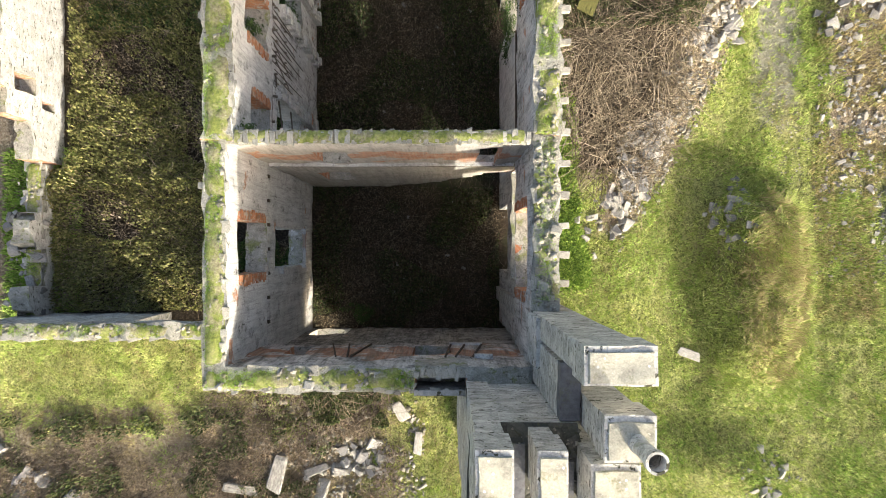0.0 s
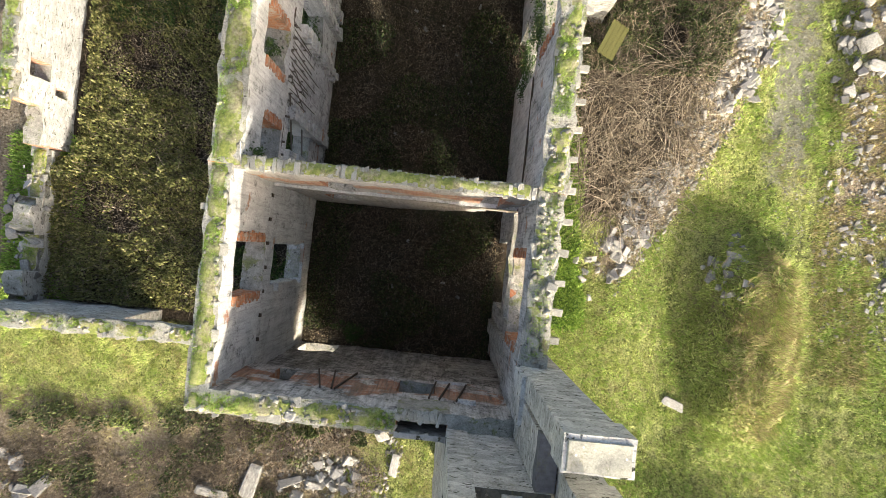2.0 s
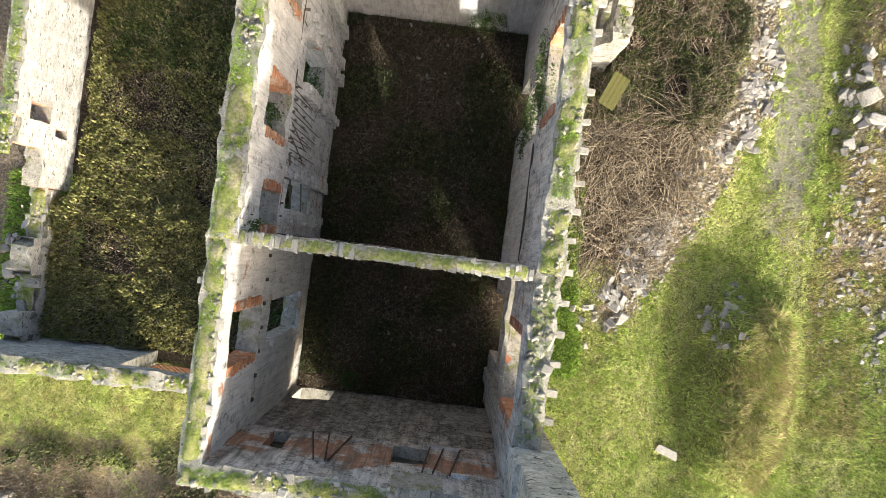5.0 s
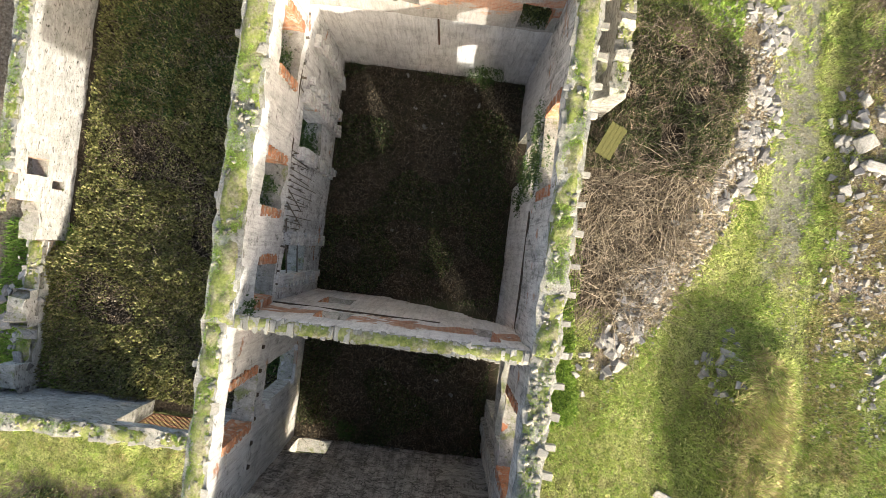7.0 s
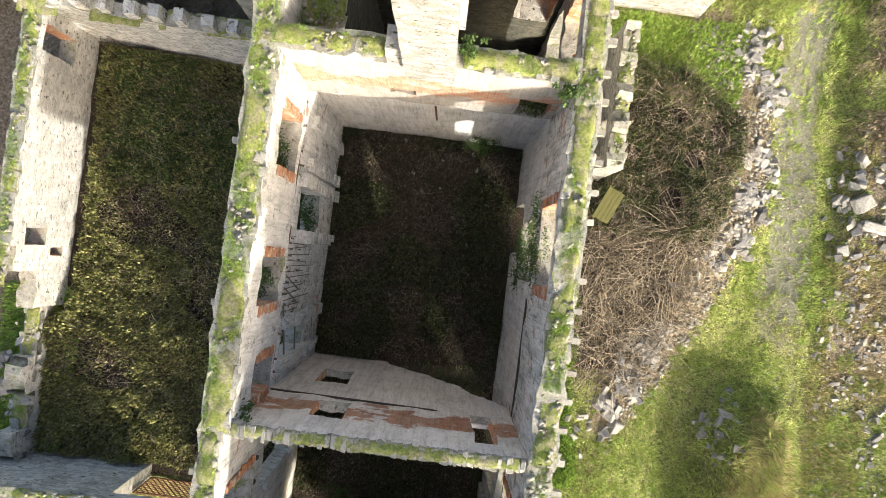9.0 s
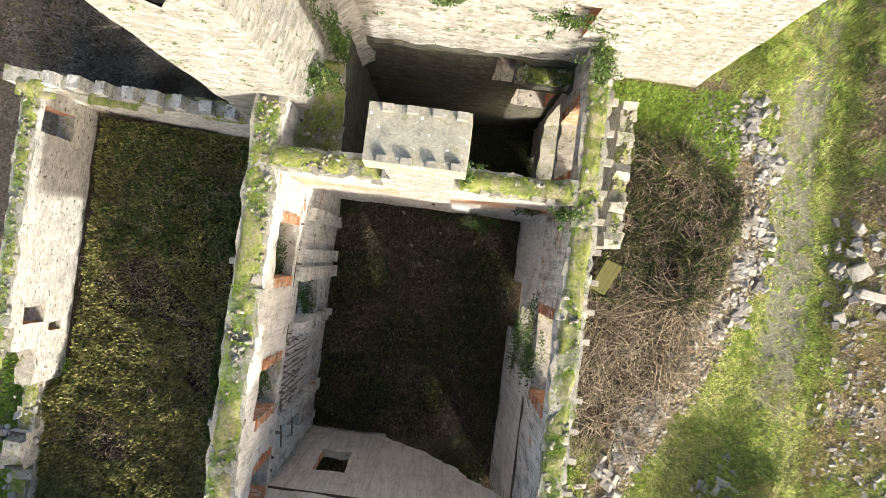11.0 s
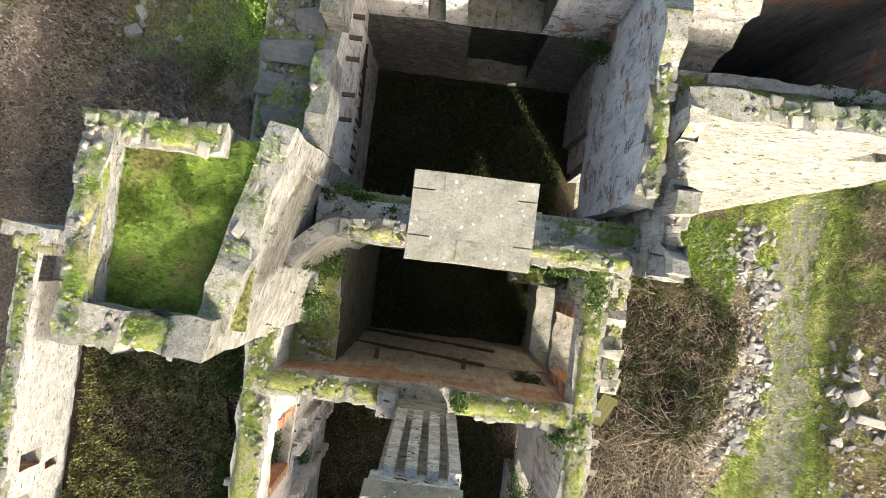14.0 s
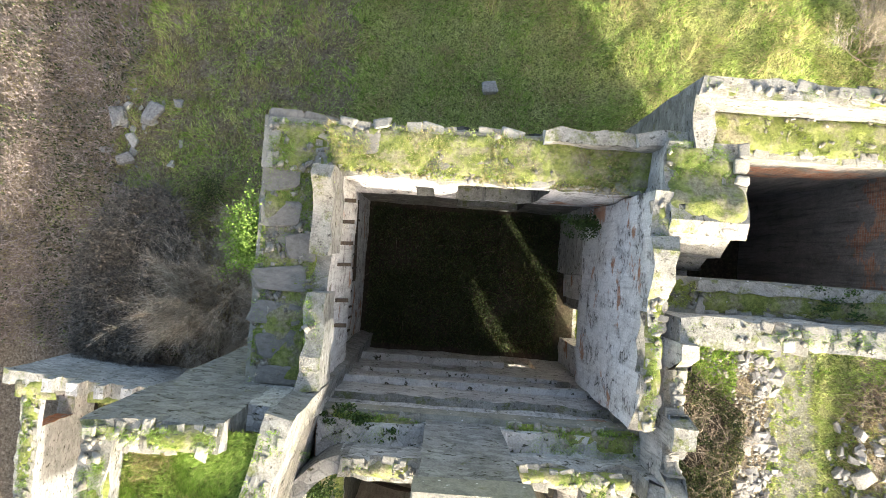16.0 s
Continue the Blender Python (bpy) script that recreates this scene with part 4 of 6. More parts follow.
def lattice_gate(x0, x1, y, z0, z1):
    """An iron gate: a frame with bars crossing at a slant."""
    ob = empty("lattice_gate", "rusty iron lattice gate standing in the yard gateway", "gate")

    def bar(name, a, b, w):
        a, b = Vector(a), Vector(b)
        bm = bmesh.new()
        bmesh.ops.create_cube(bm, size=1)
        d = b - a
        bmesh.ops.transform(bm, matrix=Matrix.Translation((a + b) / 2) @ d.to_track_quat("X", "Z").to_matrix().to_4x4() @ Matrix.Diagonal((d.length, w, w, 1)), verts=bm.verts)
        part(name, bm, IRON, ob)

    for a, b in (((x0, z0), (x1, z0)), ((x0, z1), (x1, z1)), ((x0, z0), (x0, z1)), ((x1, z0), (x1, z1))):
        bar("gate_rail", (a[0], y, a[1]), (b[0], y, b[1]), 0.06)
    h, u = z1 - z0, x0 - (z1 - z0)
    while u < x1:
        for up in (0, 1):
            a, b = max(u, x0), min(u + h, x1)
            za, zb = z0 + a - u, z0 + b - u
            if b - a > 0.1:
                bar("lattice_bar", (a, y, z1 + z0 - za if up else za), (b, y, z1 + z0 - zb if up else zb), 0.035)
        u += 0.27


lattice_gate(-13.9, -10.5, -3.95, 1.05, 2.7)


# ---- chimneys ----
def big_chimney():
    ob = empty("chimney_stack", "massive limestone chimney with a flat slab top on the tower parapet", "chimney")
    bm = bmesh.new()
    block(bm, -2.2, -0.28, 19.55, 20.75, 14.6, 19.0, -0.04, 0.03, 7)
    part("shaft", bm, STONE, ob)
    bm = block(bmesh.new(), -2.34, -0.14, 19.36, 20.9, 18.7, 19.3, 0.0, 0.04, 6)
    part("cap_slab", bm, CEMENT, ob, "flat weathered cement cap")
    part("flaunching", block(bmesh.new(), -1.95, -0.5, 19.75, 20.6, 19.2, 19.385, 0.0, 0.03, 5), CEMENT, ob, "sunken yellowish cement bed")
    rim = random.Random(4)
    for x0, x1, y0, y1, k, along in ((-2.32, -0.16, 19.38, 19.76, 5, 0), (-2.32, -0.16, 20.58, 20.9, 4, 0), (-2.32, -1.94, 19.78, 20.56, 2, 1), (-0.52, -0.16, 19.78, 20.56, 2, 1)):
        for i in range(k):
            a, b = i / k, (i + 1) / k
            box = (x0 + (x1 - x0) * a, x0 + (x1 - x0) * b - 0.002, y0, y1) if not along else (x0, x1, y0 + (y1 - y0) * a, y0 + (y1 - y0) * b - 0.004)
            part("rim_flag", block(bmesh.new(), *box, 19.2, 19.38 + rim.uniform(0.0, 0.02), 0.0, 0.012, 2), CEMENT, ob)
    return ob


def pot_chimney():
    ob = empty("chimney_stack", "broad chimney with eight broken pot bases on the cross wall", "chimney")
    part("shaft", block(bmesh.new(), -2.4, -0.95, 14.45, 15.15, 12.2, 18.3, 0.0, 0.03, 7), STONE, ob)
    part("corbel_course", block(bmesh.new(), -2.52, -0.82, 14.34, 15.24, 18.2, 18.75, -0.02, 0.02, 4), GREY, ob)
    part("cap_slab", block(bmesh.new(), -2.58, -0.76, 14.26, 15.3, 18.75, 19.4, 0.03, 0.02, 4), CEMENT, ob, "sloping cement cap")
    for i in range(4):
        x = -2.3 + i * 0.42
        part("flue_rib", block(bmesh.new(), x, x + 0.26, 15.1, 15.45, 14.6, 18.4, 0.12, 0.02, 3), GREY, ob)
        for y, w in ((14.3, 0.2), (15.18, 0.22)):
            part("pot_base", block(bmesh.new(), x - 0.02, x + w * 0.85, y - 0.05, y + 0.09, 19.2, 19.5, 0.08, 0.02, 2), CAP, ob, "broken brick pot base")
    part("shoulder", block(bmesh.new(), -3.0, -2.4, 14.75, 15.5, 12.3, 13.5, 0.1, 0.05, 4), STONE, ob)
    return ob


big_chimney()
pot_chimney()


def corner_tower():
    body = wall("wall_corner_tower", (0.72, -9.5), (0.72, -4.0), -3.5, 0.0, 13.0, (), (GREY, GREY, SHADEMOSS, GREY), "corner tower of grey limestone below the stacks", step=0.8)
    specs = [("tall chimney stack of grey ashlar with a pale cement top", 2.62, 4.0, -2.55, -1.8, 0.0, 18.3, 0), ("grey chimney stack with a broken cap", 0.62, 1.36, -5.0, -3.85, 12.5, 18.0, 0),
             ("weathered chimney stack beside the roof slot", 1.85, 2.45, -5.2, -3.95, 12.5, 17.8, 0), ("chimney stack carrying one round clay pot", 3.1, 4.1, -4.1, -3.2, 0.0, 18.0, 1), ("low wide chimney stack with a split top", 2.95, 3.95, -5.6, -4.3, 12.5, 17.6, 0)]
    for lab, x0, x1, y0, y1, z0, z1, pot in specs:
        ob = empty("chimney_stack", lab, "chimney", "stacks of the corner tower")
        part("shaft", block(bmesh.new(), x0 + 0.06, x1 - 0.06, y0 + 0.06, y1 - 0.06, z0, z1 - 0.9, 0.0, 0.02, 7), GREY, ob)
        part("cap_course", block(bmesh.new(), x0, x1, y0, y1, z1 - 0.95, z1 - 0.05, 0.0, 0.02, 4), GREY, ob)
        part("cement_top", block(bmesh.new(), x0 + 0.04, x1 - 0.03, y0 + 0.03, y1 - 0.1, z1 - 0.12, z1, 0.08, 0.03, 5), PALECEM, ob, "pale cement flaunching")
        if pot:
            bm = bmesh.new()
            rings = []
            for r, z in ((0.2, z1 - 0.1), (0.17, z1 + 0.2), (0.17, z1 + 0.75), (0.21, z1 + 0.8), (0.21, z1 + 0.92), (0.16, z1 + 0.92), (0.14, z1 + 0.2)):
                rings.append([bm.verts.new((3.72 + r * math.cos(a * math.pi / 10), -3.72 + r * math.sin(a * math.pi / 10), z)) for a in range(20)])
            for r0, r1 in zip(rings, rings[1:]):
                for i in range(20):
                    bm.faces.new([r0[i], r0[(i + 1) % 20], r1[(i + 1) % 20], r1[i]])
            part("chimney_pot", bm, GREY, ob, "round soot-stained clay pot")
    head = wall("wall_corner_tower_head", (0.76, -9.5), (0.76, -3.95), -2.35, 12.8, 16.2, (), (GREY, GREY, SHADEMOSS, GREY), "upper corner tower of coursed grey limestone with a mossy flat top", step=0.5, top=0.05)
    for x0, x1, y0, y1, z in ((1.38, 1.83, -6.2, -4.35, 16.3), (2.47, 2.93, -6.2, -4.75, 16.3), (2.66, 3.12, -3.9, -2.6, 16.1)):
        part("slate_slab", block(bmesh.new(), x0, x1, y0, y1, z - 0.3, z, 0.0, 0.03, 3), SLATE, head, "dark slate slab between the stacks")
    part("shoulder_block", block(bmesh.new(), 2.66, 3.12, -3.9, -2.6, 12.6, 15.79, 0.0, 0.03, 5), GREY, head)
    dots = spread(60, 1.3, 3.1, -5.4, -4.0, lambda x, y: 16.26, 66)
    pebbles("loose_stones", dots, 0.06, PEBBLE, head, seed=67)
    block_bm = block(bmesh.new(), 2.55, 2.95, -3.3, -1.9, 12.2, 13.6, 0.0, 0.03, 3)
    add("tower_shoulder", block_bm, GREY, None, "damp shoulder of masonry at the house corner", "masonry", "", "structure")


corner_tower()


# ---- wall tops: cap stones, moss, corbels ----
def strip_tufts(parent, x0, x1, y0, y1, z, n, size, mat, seed, name="grass_tuft"):
    pebbles("loose_stones", spread(int(30 * (x1 - x0) * (y1 - y0)) + 4, x0, x1, y0, y1, lambda x, y: z, seed + 500), 0.11, PEBBLE, parent, seed=seed)
    tufts(name, spread(int(n * 4), x0, x1, y0, y1, lambda x, y: z + 0.02, seed, lambda x, y: wave(x, y, 0.9, seed) + 0.5 * wave(x, y, 2.6, seed) > -0.1), size * 0.62, mat, parent, per=6, seed=seed, wide=0.05)


def dress_x(w, x0, x1, y0, y1, z, seed, stones=0.27, cover=0.25, grass=60, mat=None):
    """Moss, turf and two ragged rows of stones on a wall that runs along x."""
    cap_row(w, (x0, y0 + 0.14, 0), (x1, y0 + 0.14, 0), z + 0.03, stones, 0.3, seed, 0.2)
    cap_row(w, (x0, y1 - 0.14, 0), (x1, y1 - 0.14, 0), z + 0.03, stones, 0.3, seed + 1, 0.3)
    turf(w, x0, x1, y0 + 0.03, y1 - 0.03, z + 0.03, cover, seed)
    if grass:
        strip_tufts(w, x0, x1, y0 + 0.1, y1 - 0.1, z + 0.06, int(grass * (x1 - x0) * (y1 - y0)), 0.14, mat or LUSH, seed)


def dress_y(w, x0, x1, y0, y1, z, seed, stones=0.27, cover=0.25, grass=60, mat=None, rows=(True, True)):
    if rows[0]:
        cap_row(w, (x0 + 0.14, y0, 0), (x0 + 0.14, y1, 0), z + 0.03, stones, 0.3, seed, 0.2)
    if rows[1]:
        cap_row(w, (x1 - 0.14, y0, 0), (x1 - 0.14, y1, 0), z + 0.03, stones, 0.3, seed + 1, 0.2)
    turf(w, x0 + 0.03, x1 - 0.03, y0, y1, z + 0.03, cover, seed)
    if grass:
        strip_tufts(w, x0 + 0.1, x1 - 0.1, y0, y1, z + 0.06, int(grass * (x1 - x0) * (y1 - y0)), 0.14, mat or LUSH, seed)


dress_y(west_1u, -7.13, -6.47, -3.5, 3.2, TOP, 1, cover=0.45, rows=(False, True), grass=90)
dress_y(west_2u, -7.12, -6.22, 3.2, 16.9, TOP + 0.08, 3, cover=0.5, rows=(False, True), grass=90)
dress_x(south_u, -7.1, -0.9, -4.23, -3.52, TOP, 5, cover=0.45, grass=80)
dress_y(east_1u, 2.67, 3.45, -2.2, 3.4, TOP, 7, stones=0.4, cover=0.0, grass=30)
cap_row(east_1u, (3.05, -2.0, 0), (3.05, 3.2, 0), TOP + 0.03, 0.36, 0.34, 77, 0.15)
dress_y(east_2u, 2.72, 3.48, 3.4, 20.0, TOP + 0.08, 9, stones=0.42, cover=0.42, grass=90)
dress_x(cross_2u, -6.4, -3.0, 14.82, 15.52, 12.55, 11, cover=0.6, grass=110)
dress_x(cross_2u, -0.7, 2.7, 14.82, 15.52, 12.55, 13, cover=0.6, grass=110)
dress_x(parapet_s, -4.1, -2.4, 19.62, 20.12, 15.95, 15, cover=0.0, grass=20)
dress_x(parapet_s, -0.1, 2.9, 19.62, 20.12, 15.7, 17, cover=0.35, grass=50)
dress_x(turret_s, -8.6, -5.9, 17.02, 17.7, 18.5, 19, cover=-0.05, grass=70, stones=0.2)
dress_y(turret_w, -8.66, -8.05, 17.6, 21.3, 18.5, 21, cover=0.1, grass=110, stones=0.2, rows=(True, False))
dress_x(turret_n, -8.5, -6.15, 20.85, 21.42, 18.4, 23, cover=0.0, grass=70, stones=0.18)
dress_y(walk_n, -6.8, -5.2, 26.9, 28.2, 15.15, 25, cover=0.3, grass=70)
dress_x(walk_n, -5.2, 3.4, 27.0, 28.28, 15.17, 27, cover=0.75, grass=120, stones=0.5)
strip_tufts(walk_n, -5.2, 3.4, 27.0, 28.2, 15.2, 420, 0.3, DRY, 27)
strip_tufts(walk_n, -5.2, 3.4, 27.0, 28.2, 15.2, 380, 0.26, GRASS, 227)
strip_tufts(walk_w, -6.8, -5.3, 21.6, 28.1, 15.02, 300, 0.18, LUSH, 228)
dress_x(walk_a, 3.6, 10.8, 24.1, 24.95, 15.07, 29, cover=0.7, grass=120, mat=GRASS)
dress_x(walk_b, 3.7, 10.8, 28.2, 29.3, 15.32, 31, cover=0.7, grass=130, mat=GRASS)
dress_x(annex_s, 3.5, 10.8, 23.47, 24.05, 16.45, 33, cover=-0.15, grass=25, stones=0.3)
dress_x(annex_n, 3.7, 10.8, 29.22, 29.62, 16.5, 35, cover=-0.3, grass=10, stones=0.5)
core_top = lambda x, y: 13.62 + 3.0 * smooth(0.0, 1.3, y - 24.8) - 0.4 * smooth(1.8, 2.6, y - 24.8)
turf(core, 3.05, 4.8, 26.2, 28.1, core_top, 0.55, 37)
strip_tufts(core, 3.1, 4.75, 27.3, 28.1, 16.22, 150, 0.2, LUSH, 38)
cap_row(core, (4.7, 26.0, 0), (4.7, 28.0, 0), 16.35, 0.3, 0.3, 39, 0.15)
cap_row(core, (3.3, 26.2, 0), (4.6, 26.2, 0), 16.55, 0.32, 0.3, 40, 0.2)
dress_y(tower_e, 2.64, 3.1, 21.4, 26.6, 16.5, 41, cover=0.1, grass=40)
dress_x(walk_s, -4.7, -2.4, 20.14, 20.88, 14.84, 43, cover=1.1, grass=260)
dress_x(walk_s, -0.1, 3.3, 20.14, 20.88, 14.84, 45, cover=1.0, grass=180)
dress_y(annex_w, 3.38, 3.78, 19.9, 23.3, 16.3, 47, cover=-0.2, grass=15)
dress_x(yard_s, -20.8, -7.3, -4.02, -3.3, 4.75, 49, stones=0.62, cover=0.25, grass=70)
dress_y(yard_w, -20.25, -19.55, 5.5, 18.2, 4.9, 51, cover=0.2, grass=60, rows=(False, True))
dress_y(yard_w2, -20.6, -19.85, -3.8, 4.2, 2.1, 53, cover=0.35, grass=90, stones=0.6)
dress_y(porch, 6.42, 7.12, 14.3, 20.8, 4.1, 55, stones=0.5, cover=-0.05, grass=20)
dress_y(walk_w, -6.85, -5.3, 21.5, 28.2, 15.02, 57, cover=0.35, grass=60, rows=(False, False))
strip_tufts(walk_s, -4.7, -2.4, 20.15, 20.85, 14.92, 240, 0.2, LUSH, 243)
strip_tufts(walk_s, -0.1, 3.3, 20.15, 20.85, 14.92, 260, 0.18, LUSH, 245)
for x, y, sx, sy, a in ((-6.35, 28.0, 0.8, 1.0, 4), (-5.5, 27.95, 0.85, 0.95, -6), (-6.35, 26.8, 0.9, 0.8, 10), (-6.3, 25.8, 0.95, 0.65, 4), (-5.7, 25.0, 0.8, 0.7, 0), (-6.15, 24.15, 1.45, 0.62, 3), (-6.2, 23.25, 1.35, 0.6, -3), (-6.1, 22.45, 1.1, 0.72, 2), (-6.05, 21.7, 1.0, 0.5, 2),
                        (-4.35, 27.75, 0.85, 0.6, 5), (-2.7, 27.45, 1.2, 0.42, -4), (-0.8, 27.4, 1.5, 0.5, -3), (1.0, 27.45, 0.8, 0.35, 4), (-1.6, 28.1, 0.9, 0.3, 0), (-3.1, 28.1, 0.8, 0.3, 0)):
    piece("slab", SLABS[int(abs(x * 10)) % 4], walk_w if x < -5 else walk_n, x, y, 15.07 if x < -5 else 15.2, sx, sy, 0.14, a)
cap_row(walk_n, (-5.0, 28.22, 0), (3.4, 28.22, 0), 15.24, 0.5, 0.3, 88, 0.1)
for x, sx in ((0.6, 0.4), (1.3, 0.3), (1.65, 0.28), (2.95, 0.5)):
    piece("slab", SLABS[int(x * 10) % 4], walk_s, x, 20.42, 14.85, sx, 0.55, 0.16, 3)
for w, a, b in zip(PARS, (24.95, 21.65), (27.0, 23.85)):
    strip_tufts(w, -5.22, -4.85, a, b, 16.05, 70, 0.16, LUSH, 400 + int(a))
turf(west_3, -6.1, -4.75, 15.7, 18.6, lambda x, y: 11.62 - 0.7 * smooth(1.0, 3.6, 19.6 - y), 0.6, 402)
strip_tufts(west_3, -6.1, -4.8, 15.7, 18.5, 11.3, 260, 0.18, LUSH, 403)
turf(landing, 0.75, 2.7, 19.0, 19.6, 10.58, 0.3, 404)
strip_tufts(landing, 0.8, 2.7, 19.0, 19.55, 10.6, 90, 0.2, DARKIVY, 405)
# turret's slanting wall
for k in range(2):
    o = (0.16, 0.42)[k]
    cap_row(turret_e, (-5.74 - o * 0.98, 17.1 + o * 0.2, 0), (-4.78 - o * 0.98, 21.4 + o * 0.2, 0), 18.2, 0.22, 0.2, 60 + k, 0.35)
tufts("grass_tuft", [(-5.74 + 0.96 * t / 90 - 0.1 - 0.5 * ((t * 7) % 10) / 10, 17.1 + 4.3 * t / 90, 18.24) for t in range(90) if wave(0, t * 0.09, 1.0) > -0.1], 0.1, LUSH, turret_e, per=9, seed=62, wide=0.1)
# soldier course of thin stones on the thin cross wall
rnd = random.Random(5)
x = -6.1
while x < 2.5:
    s = rnd.uniform(0.1, 0.22)
    piece("coping_brick", rnd.choice(CAPS), cross_1, x + s / 2, 3.33 + rnd.uniform(-0.03, 0.03), TOP + 0.04 + rnd.uniform(-0.02, 0.04), s * 0.9, 0.4 * rnd.uniform(0.85, 1.1), 0.26, rnd.uniform(-4, 4))
    x += s
turf(cross_1, -6.2, 2.5, 3.14, 3.52, TOP + 0.13, 0.35, 63, 0.07, res=0.1)


def corbel_mesh():
    bm = bmesh.new()
    block(bm, -0.5, 0.5, -0.5, 0.5, -0.5, 0.5, 0.0, 0.03)
    for q in bm.verts:
        if q.co.x > 0.2 and q.co.z < 0:
            q.co.z += 0.45
    bmesh.ops.bevel(bm, geom=bm.edges[:], offset=0.05, segments=1, affect="EDGES")
    me = bpy.data.meshes.new("corbel")
    bm.to_mesh(me)
    bm.free()
    me.materials.append(CAP)
    return me


CORBEL = corbel_mesh()
rnd = random.Random(8)
for i in range(24):
    y = -2.0 + 0.915 * i
    if y < 20 and i not in (13,):
        piece("corbel", CORBEL, east_1u if y < 3.4 else east_2u, 3.6 + rnd.uniform(-0.03, 0.04), y + rnd.uniform(-0.05, 0.05), 12.2 + rnd.uniform(-0.05, 0.05), 0.38, 0.2 * rnd.uniform(0.8, 1.2), 0.26, rnd.uniform(-4, 4))
for y in (1.9, 7.0, 11.9):
    piece("corbel", CORBEL, west_2u if y > 3.2 else west_1u, -7.2, y, 12.2, 0.25, 0.2, 0.3, 180)
# ragged stones along the south wall's outer edge
cap_row(south_u, (-6.8, -4.24, 0), (0.6, -4.24, 0), TOP - 0.05, 0.2, 0.14, 81, 0.35, "drip_stone")
# open flue in the south wall's head, between an inner brick skin and an outer stone skin
part("flue_skin", block(bmesh.new(), -0.85, 0.75, -3.84, -3.48, 11.2, 12.42, 0.0, 0.05, 5), COPE, south_u, "mossy stone skin beside an open flue")
part("flue_skin", block(bmesh.new(), -0.85, 0.75, -4.36, -4.2, 11.2, 12.4, 0.0, 0.04, 5), STONE, south_u, "thin stone skin beside an open flue")
cap_row(south_u, (-0.8, -3.65, 0), (0.7, -3.65, 0), TOP + 0.06, 0.14, 0.3, 83, 0.05)
# Niche backs close the openings; their dark colour stands in for shade.
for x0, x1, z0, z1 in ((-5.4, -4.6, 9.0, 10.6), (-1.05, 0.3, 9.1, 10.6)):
    part("niche_back", block(bmesh.new(), x0, x1, -4.2, -3.9, z0, z1, 0.0, 0.03, 3), SHADEMOSS, south_u, "shade-dark back of a wall niche")
# merlons on the north yard wall
for i in range(9):
    x = -18.9 + i * 1.13
    w = 0.5 + 0.08 * math.sin(i * 2.3)
    bm = block(bmesh.new(), x, x + w, 17.5 - 0.055 * (x + 10), 18.1 - 0.055 * (x + 10), 5.05, 5.75 + 0.1 * math.sin(i * 1.7), 0.06, 0.04, 2)
    part("merlon", bm, GREY, yard_n)
turf(yard_n, -20.5, -8.8, 17.5, 18.4, 5.15, 0.0, 64)


# ---- brick window dressings ----
def jamb(parent, x, side, y0, y1, z0, z1, w=0.26):
    """Ragged brick jambs on the room face of a window; side is +1 where the room lies to the east."""
    for ya, yb in ((y0 - w, y0), (y1, y1 + w)):
        bm = bmesh.new()
        k = int((z1 - z0) / 0.17)
        for i in range(k):
            z = z0 + i * 0.17
            e = 0.07 * (i % 2) + 0.05 * noise.noise(Vector((x, ya, z * 3)))
            a, b = (ya - e, yb + 0.01) if ya < y0 else (ya - 0.01, yb + e)
            xa, xb = sorted((x - side * 0.12, x + side * (0.03 + 0.012 * (i % 3))))
            block(bm, xa, xb, a, b, z + 0.008, z + 0.162, 0.0, 0.008)
        part("brick_jamb", bm, BRICK, parent, "orange brick jamb")


jamb(west_1u, -6.45, 1, -0.85, 0.95, 8.95, 11.5)
for a, b, z0, z1 in ((11.45, 13.3, 9.35, 11.5), (6.9, 8.5, 9.4, 11.6), (3.8, 5.0, 9.2, 11.1)):
    jamb(west_2u, -6.2, 1, a, b, z0, z1)
jamb(east_1u, 2.65, -1, -1.4, 1.35, 8.75, 11.5)
jamb(east_2u, 2.7, -1, 8.6, 11.3, 9.6, 12.0)
jamb(east_2u, 2.7, -1, 16.0, 18.1, 9.4, 11.9)


# ---- joists, stubs and ledges ----
def beam(name, a, b, w, h, parent, mat=None):
    a, b = Vector(a), Vector(b)
    bm = bmesh.new()
    block(bm, -0.5, 0.5, -0.5, 0.5, -0.5, 0.5, 0.0, 0.04, 2)
    d = b - a
    m = Matrix.Translation((a + b) / 2) @ d.to_track_quat("X", "Z").to_matrix().to_4x4() @ Matrix.Diagonal((d.length, w, h, 1))
    bmesh.ops.transform(bm, matrix=m, verts=bm.verts)
    return part(name, bm, mat or BEAM, parent)


rnd = random.Random(11)
for i in range(22):
    y = 4.2 + i * 0.48
    if not (9.2 < y < 11.4):
        beam("joist_stub", (-6.42, y, 8.75), (-6.42 + rnd.uniform(0.1, 0.4), y + rnd.uniform(-0.05, 0.05), 8.72), 0.07, 0.1, west_2l, LATH)
    if rnd.random() < 0.3:
        beam("lath", (-6.36, y + 0.2, 8.3), (-6.34, y + rnd.uniform(-0.5, 0.7), 6.4 + rnd.uniform(-0.8, 0.8)), 0.022, 0.04, west_2l, LATH)
for y in (5.2, 8.8, 11.5):
    beam("wall_plate", (-6.3, y - 0.8, 8.9), (-6.3, y + 0.8, 8.85), 0.12, 0.14, west_2l)
for i in range(7):
    beam("joist_stub", (-6.62, 2.7 - i * 0.9, 8.5), (-6.45, 2.7 - i * 0.9, 8.5), 0.12, 0.18, west_1l)
